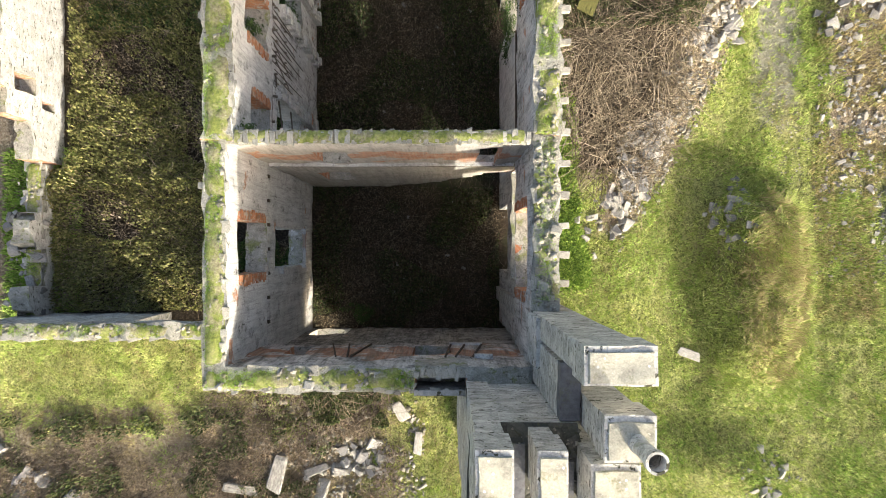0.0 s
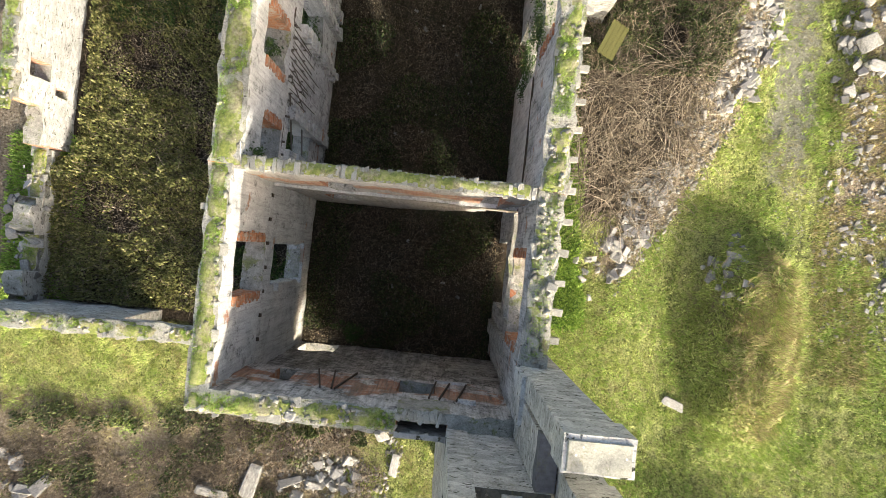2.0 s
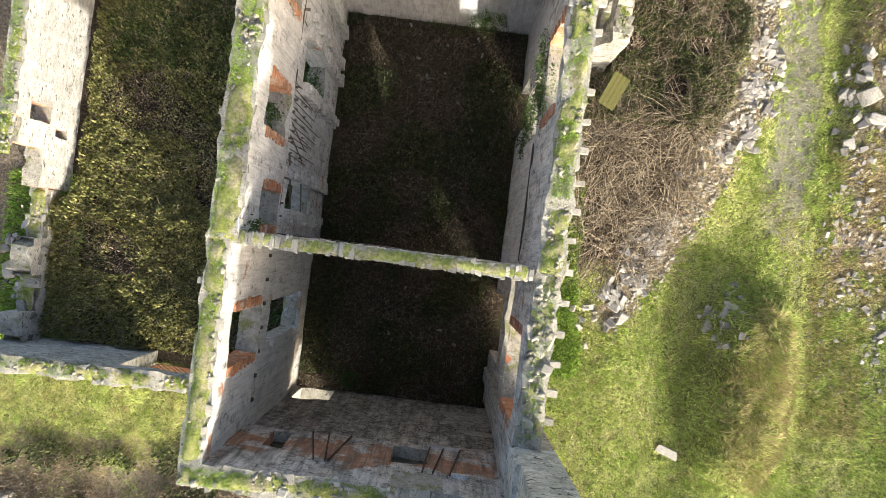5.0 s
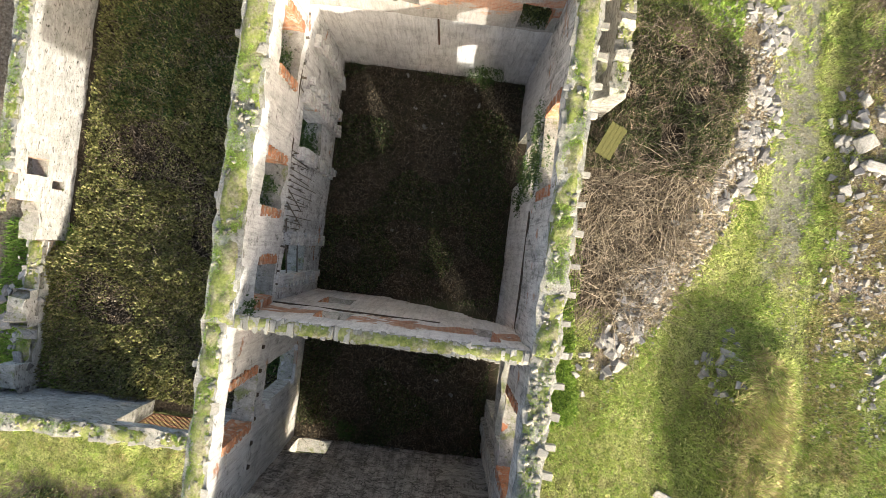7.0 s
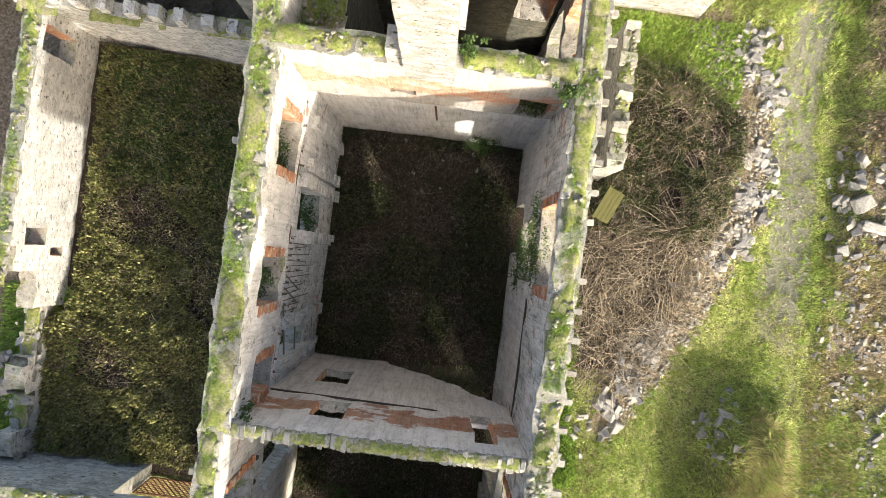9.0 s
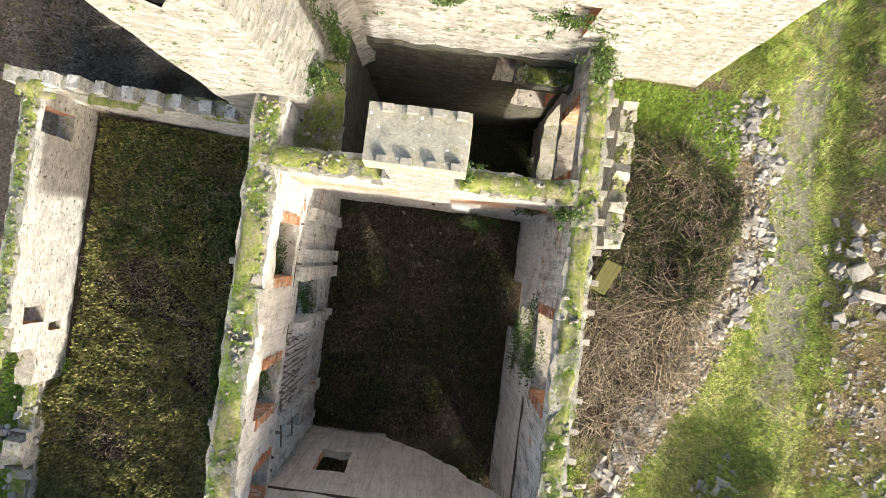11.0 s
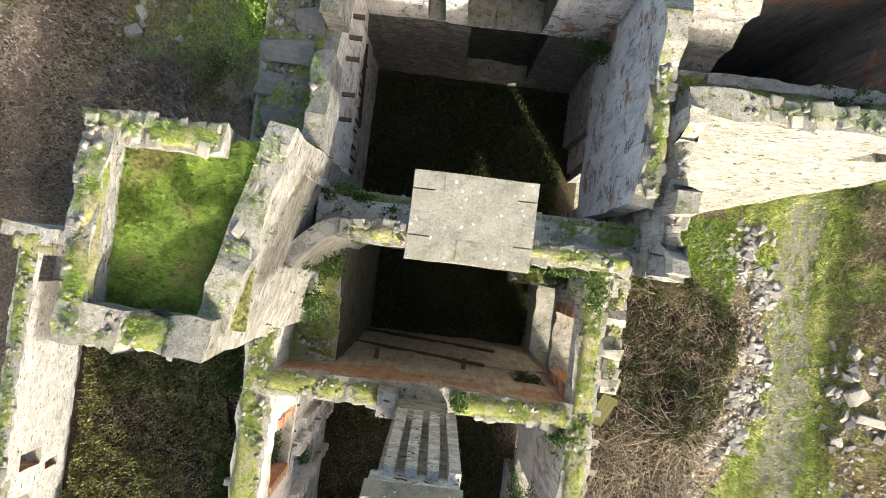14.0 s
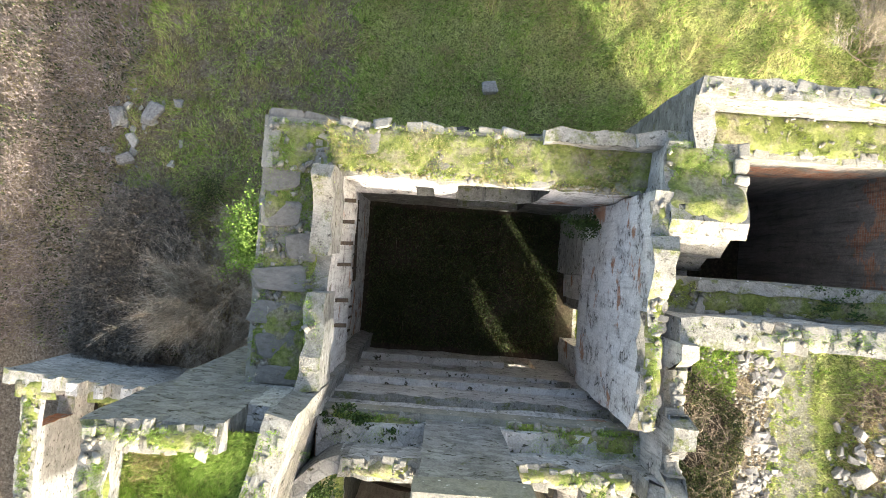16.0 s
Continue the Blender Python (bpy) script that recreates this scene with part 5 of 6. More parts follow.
for y in (26.4, 25.8, 25.2, 24.6, 23.6, 22.9):
    beam("joist_stub", (-5.0, y, 13.9), (-4.62, y + 0.02, 13.85), 0.1, 0.13, tower_w)
    beam("joist_stub", (-5.42, y - 0.2, 10.9), (-5.1, y - 0.2, 10.85), 0.1, 0.13, tower_wl)
beam("wall_plate", (-5.3, 26.9, 11.7), (-5.3, 22.0, 11.65), 0.16, 0.16, tower_wl)
beam("wall_plate", (-5.36, 26.9, 9.2), (-5.36, 24.0, 8.6), 0.12, 0.14, tower_wl)
for i in range(9):
    y = 22.6 + i * 0.42
    beam("joist_stub", (3.32, y, 10.9), (2.95, y, 10.85), 0.1, 0.13, tower_el)
beam("wall_plate", (2.72, 8.0, 8.75), (2.72, 3.7, 8.7), 0.12, 0.14, east_2l)
beam("wall_plate", (2.8, 15.0, 8.75), (2.8, 11.6, 8.7), 0.12, 0.14, east_2l)
beam("wall_plate", (-6.3, 3.53, 8.6), (-0.2, 3.53, 8.75), 0.06, 0.09, cross_1)
beam("wall_plate", (-6.3, 3.1, 8.5), (2.6, 3.1, 8.6), 0.08, 0.12, cross_1)
for x, z in ((-3.55, 9.1), (-0.35, 9.1)):
    beam("joist_stub", (x, 15.5, z), (x, 15.9, z), 0.14, 0.22, cross_2u)
for a, b in (((-5.9, 15.6, 6.0), (0.4, 15.62, 8.4)), ((-6.1, 15.62, 2.6), (1.1, 15.64, 5.0))):
    beam("stair_scar", a, b, 0.1, 0.26, cross_2l)
for x in (-4.0, -3.4, -2.6, 0.3, 0.8, 1.4):
    beam("lath", (x, -3.46, 8.9), (x + rnd.uniform(-0.5, 0.6), -3.44, 11.2), 0.06, 0.05, south_u)
beam("wall_plate", (-6.2, -3.85, 8.7), (2.4, -3.85, 8.6), 0.2, 0.14, south_l)
# white dressed stones stepping down the niche sides
rnd = random.Random(17)
for ya, yb, z0, z1 in ((9.5, 11.2, 1.7, 7.6), (4.5, 5.7, 2.2, 7.9), (12.4, 13.6, 1.7, 7.0)):
    for side in (ya, yb):
        z = z0
        k = 0
        while z < z1:
            hgt = rnd.uniform(0.22, 0.36)
            l = 0.5 if k % 2 else 0.3
            y0, y1 = (side - l, side + 0.02) if side == ya else (side - 0.02, side + l)
            part("quoin", block(bmesh.new(), -6.6, -6.1 + rnd.uniform(-0.08, 0.07), y0, y1, z + 0.01, z + hgt, 0.0, 0.015), WHITE, west_2l, "whitewashed dressed quoin stone")
            z += hgt
            k += 1
for i in range(16):
    y = 5.9 + i * 0.22
    beam("lath", (-6.35, y, 8.6 - rnd.uniform(0, 0.4)), (-6.35, y + rnd.uniform(-0.12, 0.12), 5.0 + rnd.uniform(-0.8, 1.2)), 0.022, 0.03, west_2l, LATH)
for i in range(9):
    for z in (8.1, 6.9):
        y = 5.8 + i * 0.42
        beam("joist_stub", (-6.4, y, z), (-6.28, y, z), 0.05, 0.05, west_2l, LATH)
for a, b in (((-6.3, 6.6, 8.3), (-6.3, 4.6, 7.4)), ((-6.3, 5.9, 6.4), (-6.28, 4.4, 5.9))):
    beam("brace", a, b, 0.05, 0.06, west_2l, LATH)
part("niche_back", block(bmesh.new(), -3.2, -2.2, 15.1, 15.4, 9.3, 10.0, 0.0, 0.03, 3), BRICK, cross_2u, "sooty brick back of a small niche")
beam("drain_pipe", (-1.55, 14.72, 8.5), (-1.55, 14.98, 5.6), 0.07, 0.07, cross_2u, IRON)
# battens of a lost partition on the tower wall
for i in range(11):
    y = 22.2 + i * 0.44
    beam("batten", (-5.28, y, 11.4), (-5.3, y + rnd.uniform(-0.12, 0.12), 8.9 + rnd.uniform(-0.3, 0.5)), 0.05, 0.07, tower_wl)
def window_grille(x, y0, y1, z0, z1, pitch=0.24, w=0.04):
    """Crossed iron bars standing in a window opening of an east wall."""
    ob = empty("window_grille", "rusty iron grille of crossed bars in a ruined window", "grille", "grilles of the east windows")
    for k in range(1, int((y1 - y0) / pitch)):
        part("upright_bar", block(bmesh.new(), x - w / 2, x + w / 2, y0 + k * pitch - w / 2, y0 + k * pitch + w / 2, z0, z1, 0.0, 0.004), IRON, ob)
    for k in range(1, int((z1 - z0) / pitch)):
        part("cross_bar", block(bmesh.new(), x + w / 2, x + w * 1.5, y0, y1, z0 + k * pitch - w / 2, z0 + k * pitch + w / 2, 0.0, 0.004), IRON, ob)


window_grille(3.4, -1.0, 2.0, 1.3, 4.9)
window_grille(3.4, 9.8, 12.1, 1.3, 4.4)
window_grille(3.4, 16.2, 18.2, 1.9, 3.1)
# white ledges at the window sills
for w, x0, x1, y0, y1, z in ((west_1l, -7.15, -6.4, -1.0, -0.7, 6.9), (west_1l, -7.15, -6.45, -0.9, 0.95, 3.4), (south_u, 1.0, 1.6, -3.55, -3.35, 11.3), (south_u, 0.2, 1.4, -3.9, -3.4, 9.0), (cross_1, -6.4, 2.6, 3.05, 3.2, 8.7)):
    part("ledge", block(bmesh.new(), x0, x1, y0, y1, z - 0.1, z, 0.0, 0.02, 3), WHITE, w)


# ---- fallen stones ----
def rubble(name, label, line, width, count, seed, big=0.5, meshes=None, zf=None):
    """A bank of fallen stones along a line in plan."""
    ob = empty(name, label, "rubble")
    rnd = random.Random(seed)
    segs = list(zip(line, line[1:]))
    lens = [math.dist(a, b) for a, b in segs]
    for _ in range(int(count * 1.35)):
        (ax, ay), (bx, by) = rnd.choices(segs, lens)[0]
        t = rnd.random()
        x, y = ax + (bx - ax) * t + rnd.gauss(0, width), ay + (by - ay) * t + rnd.gauss(0, width)
        s = big * (0.2 + 0.95 * rnd.random() ** 2.6)
        if count > 40 and wave(x, y, 0.75, seed) < -0.08:
            continue
        z = (zf or ground_h)(x, y)
        piece("rock", rnd.choice(meshes or ROCKS + DARKS), ob, x, y, z + s * 0.12, s * rnd.uniform(0.8, 1.5), s * rnd.uniform(0.6, 1.0), s * rnd.uniform(0.6, 1.1), rnd.uniform(0, 360), rnd.uniform(-25, 25), rnd.uniform(-25, 25))
    return ob


rubble("rubble_bank", "bank of fallen grey stones between brambles and lawn", [(14.4, 22.4), (15.6, 20.9), (15.9, 19.2)], 0.85, 330, 1, 0.42)
rubble("rubble_bank", "bank of fallen grey stones between brambles and lawn", [(15.9, 16.9), (15.6, 14.8), (14.8, 12.7), (13.9, 11.4), (12.9, 9.7)], 0.7, 560, 2, 0.42, ROCKS + DARKS)
rubble("rubble_bank", "heap of dark broken stones at the lawn's edge", [(11.6, 7.2), (10.3, 5.2), (10.0, 3.4), (8.4, 0.9)], 0.6, 520, 3, 0.45, ROCKS + DARKS * 2)
rubble("rubble_field", "field of fallen stones beyond the track", [(21.6, 17.5), (21.9, 14.2), (22.0, 12.0)], 0.8, 190, 4, 0.5)
rubble("rubble_field", "field of small broken stones beyond the track", [(22.6, 12.0), (22.9, 7.0), (23.9, 3.0), (25.5, 0.0)], 1.1, 520, 5, 0.3)
rubble("rubble_heap", "heap of fallen blocks below the house wall", [(-6.4, -11.8), (-5.2, -11.9), (-3.6, -10.4)], 0.7, 120, 6, 0.55)
rubble("rubble_heap", "a few tan stones lying in long grass", [(15.9, 2.5), (15.0, 0.3)], 0.45, 24, 7, 0.5, ROCKS)
rubble("rubble_heap", "two grey blocks lying on the mound", [(16.1, 3.5), (16.2, 3.0)], 0.25, 6, 17, 0.65, DARKS)
rubble("rubble_heap", "stones half buried in rough grass", [(-19.0, 31.0), (-17.4, 29.8)], 1.1, 30, 8, 0.5, ROCKS)
rubble("rubble_heap", "loose stones in the grass by the track", [(19.0, -12.0), (16.0, -12.8)], 0.8, 60, 9, 0.36)
rubble("rubble_heap", "pale blocks fallen in the yard corner", [(-20.8, 3.0), (-20.4, -2.8)], 0.5, 40, 10, 0.5, zf=lambda x, y: 2.0)
rubble("rubble_heap", "dark broken slabs at the field edge", [(-23.5, -12.2), (-20.5, -12.8)], 0.7, 60, 12, 0.7, DARKS)
rubble("rubble_scatter", "scattered stones on the room floor", [(-4.5, 5.5), (0.5, 12.0), (-3.0, 13.0)], 1.8, 60, 13, 0.16, ROCKS, lambda x, y: 1.6)
rubble("rubble_scatter", "scattered stones on the room floor", [(-4.0, -2.5), (1.0, 1.5)], 1.5, 40, 14, 0.14, ROCKS, lambda x, y: 1.6)


def fallen_slab(label, x, y, sx, sy, sz, rz, z=None, mesh=None):
    ob = new("stone_slab", (mesh or SLABS[0]).copy())
    ob.data.materials[0] = ROCK
    ob.matrix_world = pose(x, y, (ground_h(x, y) if z is None else z) + sz * 0.4, 2, 3, rz) @ Matrix.Diagonal((sx, sy, sz, 1))
    tagged(ob, label, "slab", "fallen slabs")


fallen_slab("pale cut stone slab lying on the lawn", 13.5, -5.75, 1.25, 0.5, 0.22, -20)
fallen_slab("long pale stone lintel fallen in brambles", -8.6, -11.7, 0.75, 2.1, 0.6, -16)
fallen_slab("pale stone lintel half buried in brambles", -10.5, -12.45, 1.7, 0.6, 0.6, -8)
fallen_slab("pale dressed block on the slope", -2.2, -8.5, 0.6, 1.1, 0.35, 30)
fallen_slab("upright pale dressed stone on the slope", -1.3, -10.2, 0.42, 1.3, 0.35, -6)
fallen_slab("grey squared slab in rough grass", -0.2, 34.4, 0.8, 0.62, 0.6, 10)
fallen_slab("pale squared block among stones", -18.4, 28.9, 0.8, 0.55, 0.4, 25)
fallen_slab("large grey boulder in rough grass", -19.0, 31.0, 0.75, 1.1, 0.6, 20, mesh=ROCKS[5])
fallen_slab("large grey boulder beside another", -17.2, 31.2, 1.0, 0.75, 0.55, 60, mesh=ROCKS[6])
fallen_slab("big white block in the stone field", 21.7, 14.9, 0.9, 0.7, 0.5, 35, mesh=ROCKS[1])
fallen_slab("long grey block in the stone field", 22.6, 13.6, 1.6, 0.5, 0.4, -8)

# moss tufts growing from the sunny faces
def face_moss(parent, x0, x1, y0, y1, z0, z1, n, seed):
    rng = np.random.default_rng(seed)
    t, z = rng.random(n), rng.uniform(z0, z1, n)
    c = np.c_[x0 + (x1 - x0) * t, y0 + (y1 - y0) * t, z]
    p = np.repeat(c, 16, 0) + rng.normal(0, 0.04, (n * 16, 3)) * np.array((1.4, 0.4, 0.6))
    leaves("moss_tuft", p, 0.028, IVY, parent, seed=seed)


face_moss(tower_s, -4.6, 3.6, 19.58, 19.58, 12.4, 14.9, 60, 701)
face_moss(turret_s, -8.6, -5.8, 16.93, 16.93, 9.0, 18.2, 26, 702)
face_moss(turret_e, -5.66, -4.9, 17.0, 20.6, 12.5, 18.0, 34, 703)
face_moss(annex_s, 3.6, 11.2, 23.38, 23.38, 3.0, 16.2, 90, 704)
# old green board leaning by the house
bd = empty("door_board", "mossy olive-green plank door leaning on brambles", "door")
for i in range(4):
    bm = block(bmesh.new(), -0.5 + i * 0.25, -0.26 + i * 0.25, -0.85, 0.85, -0.02, 0.02, 0.0, 0.006, 2)
    bmesh.ops.transform(bm, matrix=pose(7.5, 12.8, 1.5, 12, 18, -18), verts=bm.verts)
    part("plank", bm, OLIVE, bd)


# ---- plants ----
def outside(x, y):
    return not (-7.4 < x < 4.0 and -4.6 < y < 28.6) and not (0.5 < x < 4.5 and -9.8 < y < -3) and not (-9.0 < x < -4.5 and 16.8 < y < 22) and not (3.2 < x < 11.6 and 23.2 < y < 30) and not (6.3 < x < 7.3 and 14 < y < 21)


def lawn(x, y):
    bramble = 4.2 < x < 13.8 + 0.8 * wave(0, y, 0.4) and 3.5 < y < 18.5 and line_dist(x, y, RIDGE) > 0 and x < 10.5 + 0.28 * (y - 2)
    return outside(x, y) and not bramble and (line_dist(x, y, RIDGE) > 1.0 + 0.9 * wave(x, y, 0.8)) and not (x > 21.2 and 3 < y < 18 and wave(x, y, 0.9) < 0.15) and (y < 6 or line_dist(x, y, TRACK) > 1.3 + 0.6 * wave(x, y, 0.8, 2.0) or wave(x, y, 2.2, 8.0) > 0.08)


tufts("lawn_grass", spread(95000, 3.6, 27, -16, 34, ground_h, 21, lambda x, y: lawn(x, y) and wave(x, y, 1.9, 4.0) + 0.8 * wave(x, y, 4.3, 4.0) > -0.12), 0.2, GRASS, None, "short yellow-green meadow grass", "grass", 4, 0.9, seed=21, wide=0.09, comb=1.2)
tufts("lush_grass", spread(50000, 3.6, 27, -16, 34, ground_h, 22, lambda x, y: lawn(x, y) and wave(x, y, 0.33, 9.0) + 0.6 * wave(x, y, 1.5, 9.0) + 0.6 * wave(x, y, 4.1, 2.0) > 0.02), 0.22, LUSH, None, "patches of bright green grass", "grass", 4, 0.9, seed=22, wide=0.09, comb=1.2)
tufts("dead_grass", spread(26000, 3.6, 27, -16, 34, ground_h, 23, lambda x, y: outside(x, y) and (wave(x, y, 0.4, 2.0) + 0.6 * wave(x, y, 1.7, 2.0) > 0.15 or line_dist(x, y, RIDGE) < 1.6)), 0.16, DRY, None, "straw-coloured dead grass", "grass", 4, seed=23, wide=0.09)
tufts("long_grass", spread(8000, 12.6, 20.5, -7.5, 4.5, ground_h, 24, lambda x, y: bump(x, y, 17.6, -2.2, 2.0, 4.6) > 0.3), 0.42, DRY, None, "long dead grass leaning over the mound", "grass", 4, 1.2, seed=24, wide=0.05, comb=0.5)
tufts("long_grass", spread(6000, 12.6, 20.5, -7.5, 4.5, ground_h, 25, lambda x, y: bump(x, y, 17.2, -2.0, 2.8, 5.2) > 0.25), 0.36, GRASS, None, "long green grass on the mound", "grass", 4, 1.2, seed=25, wide=0.06, comb=0.6)
tufts("rough_grass", spread(16000, -27, 4, -16, -4.4, ground_h, 26, lambda x, y: outside(x, y) and (x < -6.5 or x > -2.5 - 0.3 * (y + 8) or wave(x, y, 0.6) > 0.1) and (y > -9.5 + 2 * wave(x, 0, 0.3) or x > -3)), 0.2, GRASS, None, "rough pasture on the slope", "grass", 6, 1.1, seed=26, wide=0.06, comb=0.6)
tufts("rough_grass", spread(9000, -27, 4, -16, -4.4, ground_h, 27, lambda x, y: outside(x, y) and wave(x, y, 0.5, 3.0) > 0.0), 0.22, DRY, None, "dead grass on the slope", "grass", 5, 1.2, seed=27, wide=0.05, comb=0.4)
tufts("rough_grass", spread(9000, -27, 4, -16, -4.4, ground_h, 227, lambda x, y: outside(x, y) and wave(x, y, 0.5, 3.0) < -0.12), 0.2, LUSH, None, "green tussocks on the slope", "grass", 5, 1.1, seed=227, wide=0.06, comb=0.6)
north = lambda x, y: outside(x, y) and x > -19.5 + 1.5 * wave(x, y, 0.3, 4.0) + 0.5 * max(0.0, 30 - y)
tufts("rough_grass", spread(26000, -20, 24, 25, 44, ground_h, 28, north), 0.26, GRASS, None, "rough grass behind the tower", "grass", 4, 1.1, seed=28, wide=0.06, comb=0.6)
tufts("rough_grass", spread(22000, -20, 24, 25, 44, ground_h, 228, lambda x, y: north(x, y) and wave(x, y, 0.5, 7.0) + 0.5 * wave(x, y, 1.6, 2.0) > 0.02), 0.26, LUSH, None, "green tussocks behind the tower", "grass", 4, 1.1, seed=228, wide=0.08, comb=0.8)
tufts("rough_grass", spread(24000, -20, 24, 25, 44, ground_h, 29, lambda x, y: north(x, y) and wave(x, y, 0.6, 3.0) > 0.05), 0.32, DRY, None, "dead grass behind the tower", "grass", 4, 1.2, seed=29, wide=0.05, comb=0.4)
turf_h = lambda x, y: 18.03 + 0.12 * wave(x, y, 0.7, 5.0)
tufts("turret_grass", spread(6500, -8.1, -5.3, 17.6, 21.2, turf_h, 30, lambda x, y: x < -5.95 + 0.21 * (y - 17)), 0.085, LUSH, None, "lush grass on the turret top", "grass", 9, 1.0, seed=30, wide=0.06, comb=0.7)
tufts("turret_grass", spread(2200, -7.9, -6.2, 18.2, 21.2, turf_h, 31, lambda x, y: wave(x, y, 0.9, 2.0) > 0.12), 0.11, DRY, None, "dead grass on the turret top", "grass", 7, 1.0, seed=31, wide=0.05)
tufts("verge_grass", spread(13000, 5.4, 8.2, -2.0, 11.5, ground_h, 232, lambda x, y: x < 7.3 - 0.08 * max(0.0, y) + 0.9 * wave(x, y, 0.5)), 0.28, LUSH, None, "bright green grass along the house wall", "grass", 4, seed=232)
tufts("verge_grass", spread(5000, 5.4, 7.6, -2.0, 11.5, ground_h, 32, lambda x, y: x < 7.1 - 0.08 * max(0.0, y) + 0.6 * wave(x, y, 0.9, 3.0)), 0.24, IVY, None, "deep green grass and nettles along the house wall", "grass", 4, seed=32)
tufts("verge_grass", spread(9000, 4.2, 14.0, 18.5, 23.3, ground_h, 33, lambda x, y: outside(x, y)), 0.18, LUSH, None, "bright green grass below the annexe", "grass", 4, seed=33)


def bramble_h(base, amp, s=0.45):
    return lambda x, y: base(x, y) + amp * (0.55 + 0.5 * wave(x, y, s, 7.0) + 0.25 * wave(x, y, 1.4, 3.0))


def thicket(label, x0, x1, y0, y1, base, amp, seed, n_leaf, n_cane, leaf=None, cane=None, keep=None, size=0.13, length=1.2, width=0.014):
    """Brambles: an undergrowth of leaves with arching canes through it."""
    h = bramble_h(base, amp)
    rng = np.random.default_rng(seed)
    if n_leaf:
        p = spread(n_leaf, x0, x1, y0, y1, h, seed, keep)
        p[:, 2] += rng.normal(0, 0.06, len(p)) - 0.16 * rng.random(len(p)) * amp
        leaves("bramble_leaves", p, size, leaf or LEAF, None, label + ", leaves", "brambles", seed, 1.3)
    if n_cane:
        p = spread(n_cane, x0, x1, y0, y1, h, seed + 1, keep)
        p[:, 2] -= 0.25
        canes("bramble_canes", p, length, 0.55, width, cane or STEM, None, label + ", canes", "brambles", seed + 1)


in_yard = lambda x, y: not (x < -18.9 and y > 4)
# Bright olive leaves keep to the sunlit west, lifting its light by colour.
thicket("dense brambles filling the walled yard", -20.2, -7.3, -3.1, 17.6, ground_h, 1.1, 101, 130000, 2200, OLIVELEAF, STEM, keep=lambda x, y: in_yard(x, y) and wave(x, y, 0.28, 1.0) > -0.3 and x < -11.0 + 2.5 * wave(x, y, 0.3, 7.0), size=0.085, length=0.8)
thicket("brown brambles in the walled yard", -20.2, -7.3, -3.1, 17.6, ground_h, 1.0, 103, 30000, 3200, STEM, STEM, lambda x, y: in_yard(x, y) and wave(x, y, 0.28, 1.0) < 0.15, 0.07, 0.8)
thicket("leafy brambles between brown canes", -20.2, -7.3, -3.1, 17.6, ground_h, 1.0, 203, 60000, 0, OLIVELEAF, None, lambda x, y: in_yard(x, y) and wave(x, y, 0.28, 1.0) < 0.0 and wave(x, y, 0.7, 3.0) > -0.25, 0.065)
# Dark ivy grows here and also deepens the yard's shaded east and north.
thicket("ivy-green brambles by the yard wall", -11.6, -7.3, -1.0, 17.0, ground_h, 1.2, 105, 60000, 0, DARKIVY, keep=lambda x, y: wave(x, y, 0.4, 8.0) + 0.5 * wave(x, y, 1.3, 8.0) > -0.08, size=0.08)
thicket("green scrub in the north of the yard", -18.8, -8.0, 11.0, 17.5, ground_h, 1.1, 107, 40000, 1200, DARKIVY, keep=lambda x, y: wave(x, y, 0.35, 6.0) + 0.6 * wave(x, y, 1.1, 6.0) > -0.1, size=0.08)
dry_bed = lambda x, y: outside(x, y) and x > 7.2 - 0.2 * max(0.0, y - 4) + 0.5 * wave(x, y, 0.7, 6.0) and y < 21.1 - 0.68 * (x - 10) and x < 10.5 + 0.28 * (y - 2) + 0.5 * wave(x, y, 0.5) and x < 14.4
thicket("dry tangled bramble canes beside the house", 5.2, 14.2, 3.6, 12.8, ground_h, 0.7, 109, 5000, 3000, DIMSTEM, STRAW, dry_bed, 0.08, 2.3, 0.016)
thicket("green and brown brambles beside the porch", 4.6, 14.4, 11.5, 20.5, ground_h, 0.8, 111, 62000, 3000, LEAF, STEM, lambda x, y: dry_bed(x, y) and wave(x, y, 0.6, 2.0) > -0.25, 0.06)
thicket("brown dead brambles beside the porch", 4.6, 14.4, 11.5, 20.5, ground_h, 0.85, 311, 16000, 2200, STEM, STRAW, lambda x, y: dry_bed(x, y) and wave(x, y, 0.5, 9.0) > -0.1, 0.06)
heap_free = lambda x, y: bump(x, y, -5.0, -11.4, 2.2, 1.5, 0.5) < 0.45 + 0.2 * wave(x, y, 1.2) and bump(x, y, -8.6, -11.7, 0.7, 1.3, -0.28) < 0.5
slope = lambda x, y: outside(x, y) and (y > -8.2 + 1.2 * wave(x, 0, 0.5) or (x < -8 and y < -9.5))
thicket("dark brambles under the house wall", -12.5, -1.8, -9.5, -4.5, ground_h, 0.7, 113, 60000, 3000, LEAF, STEM, lambda x, y: outside(x, y) and bump(x, y, -5.6, -6.2, 3.6, 2.6) > 0.35 + 0.35 * wave(x, y, 0.6), 0.07)
thicket("brown brambles below the house wall", -14.0, -1.5, -15.0, -5.0, ground_h, 0.6, 213, 26000, 6500, STEM, STEM, lambda x, y: outside(x, y) and bump(x, y, -8.0, -10.0, 5.5, 4.2, -0.5) > 0.35 + 0.4 * wave(x, y, 0.5, 3.0) and heap_free(x, y), 0.05, 0.8, 0.011)
thicket("brown brambles on the slope", -27.0, -9.0, -17.0, -8.0, ground_h, 0.5, 115, 34000, 5000, STEM, STEM, lambda x, y: outside(x, y) and y < -10.2 + 1.6 * wave(x, y, 0.4, 2.0) and heap_free(x, y), 0.05, 0.8, 0.011)
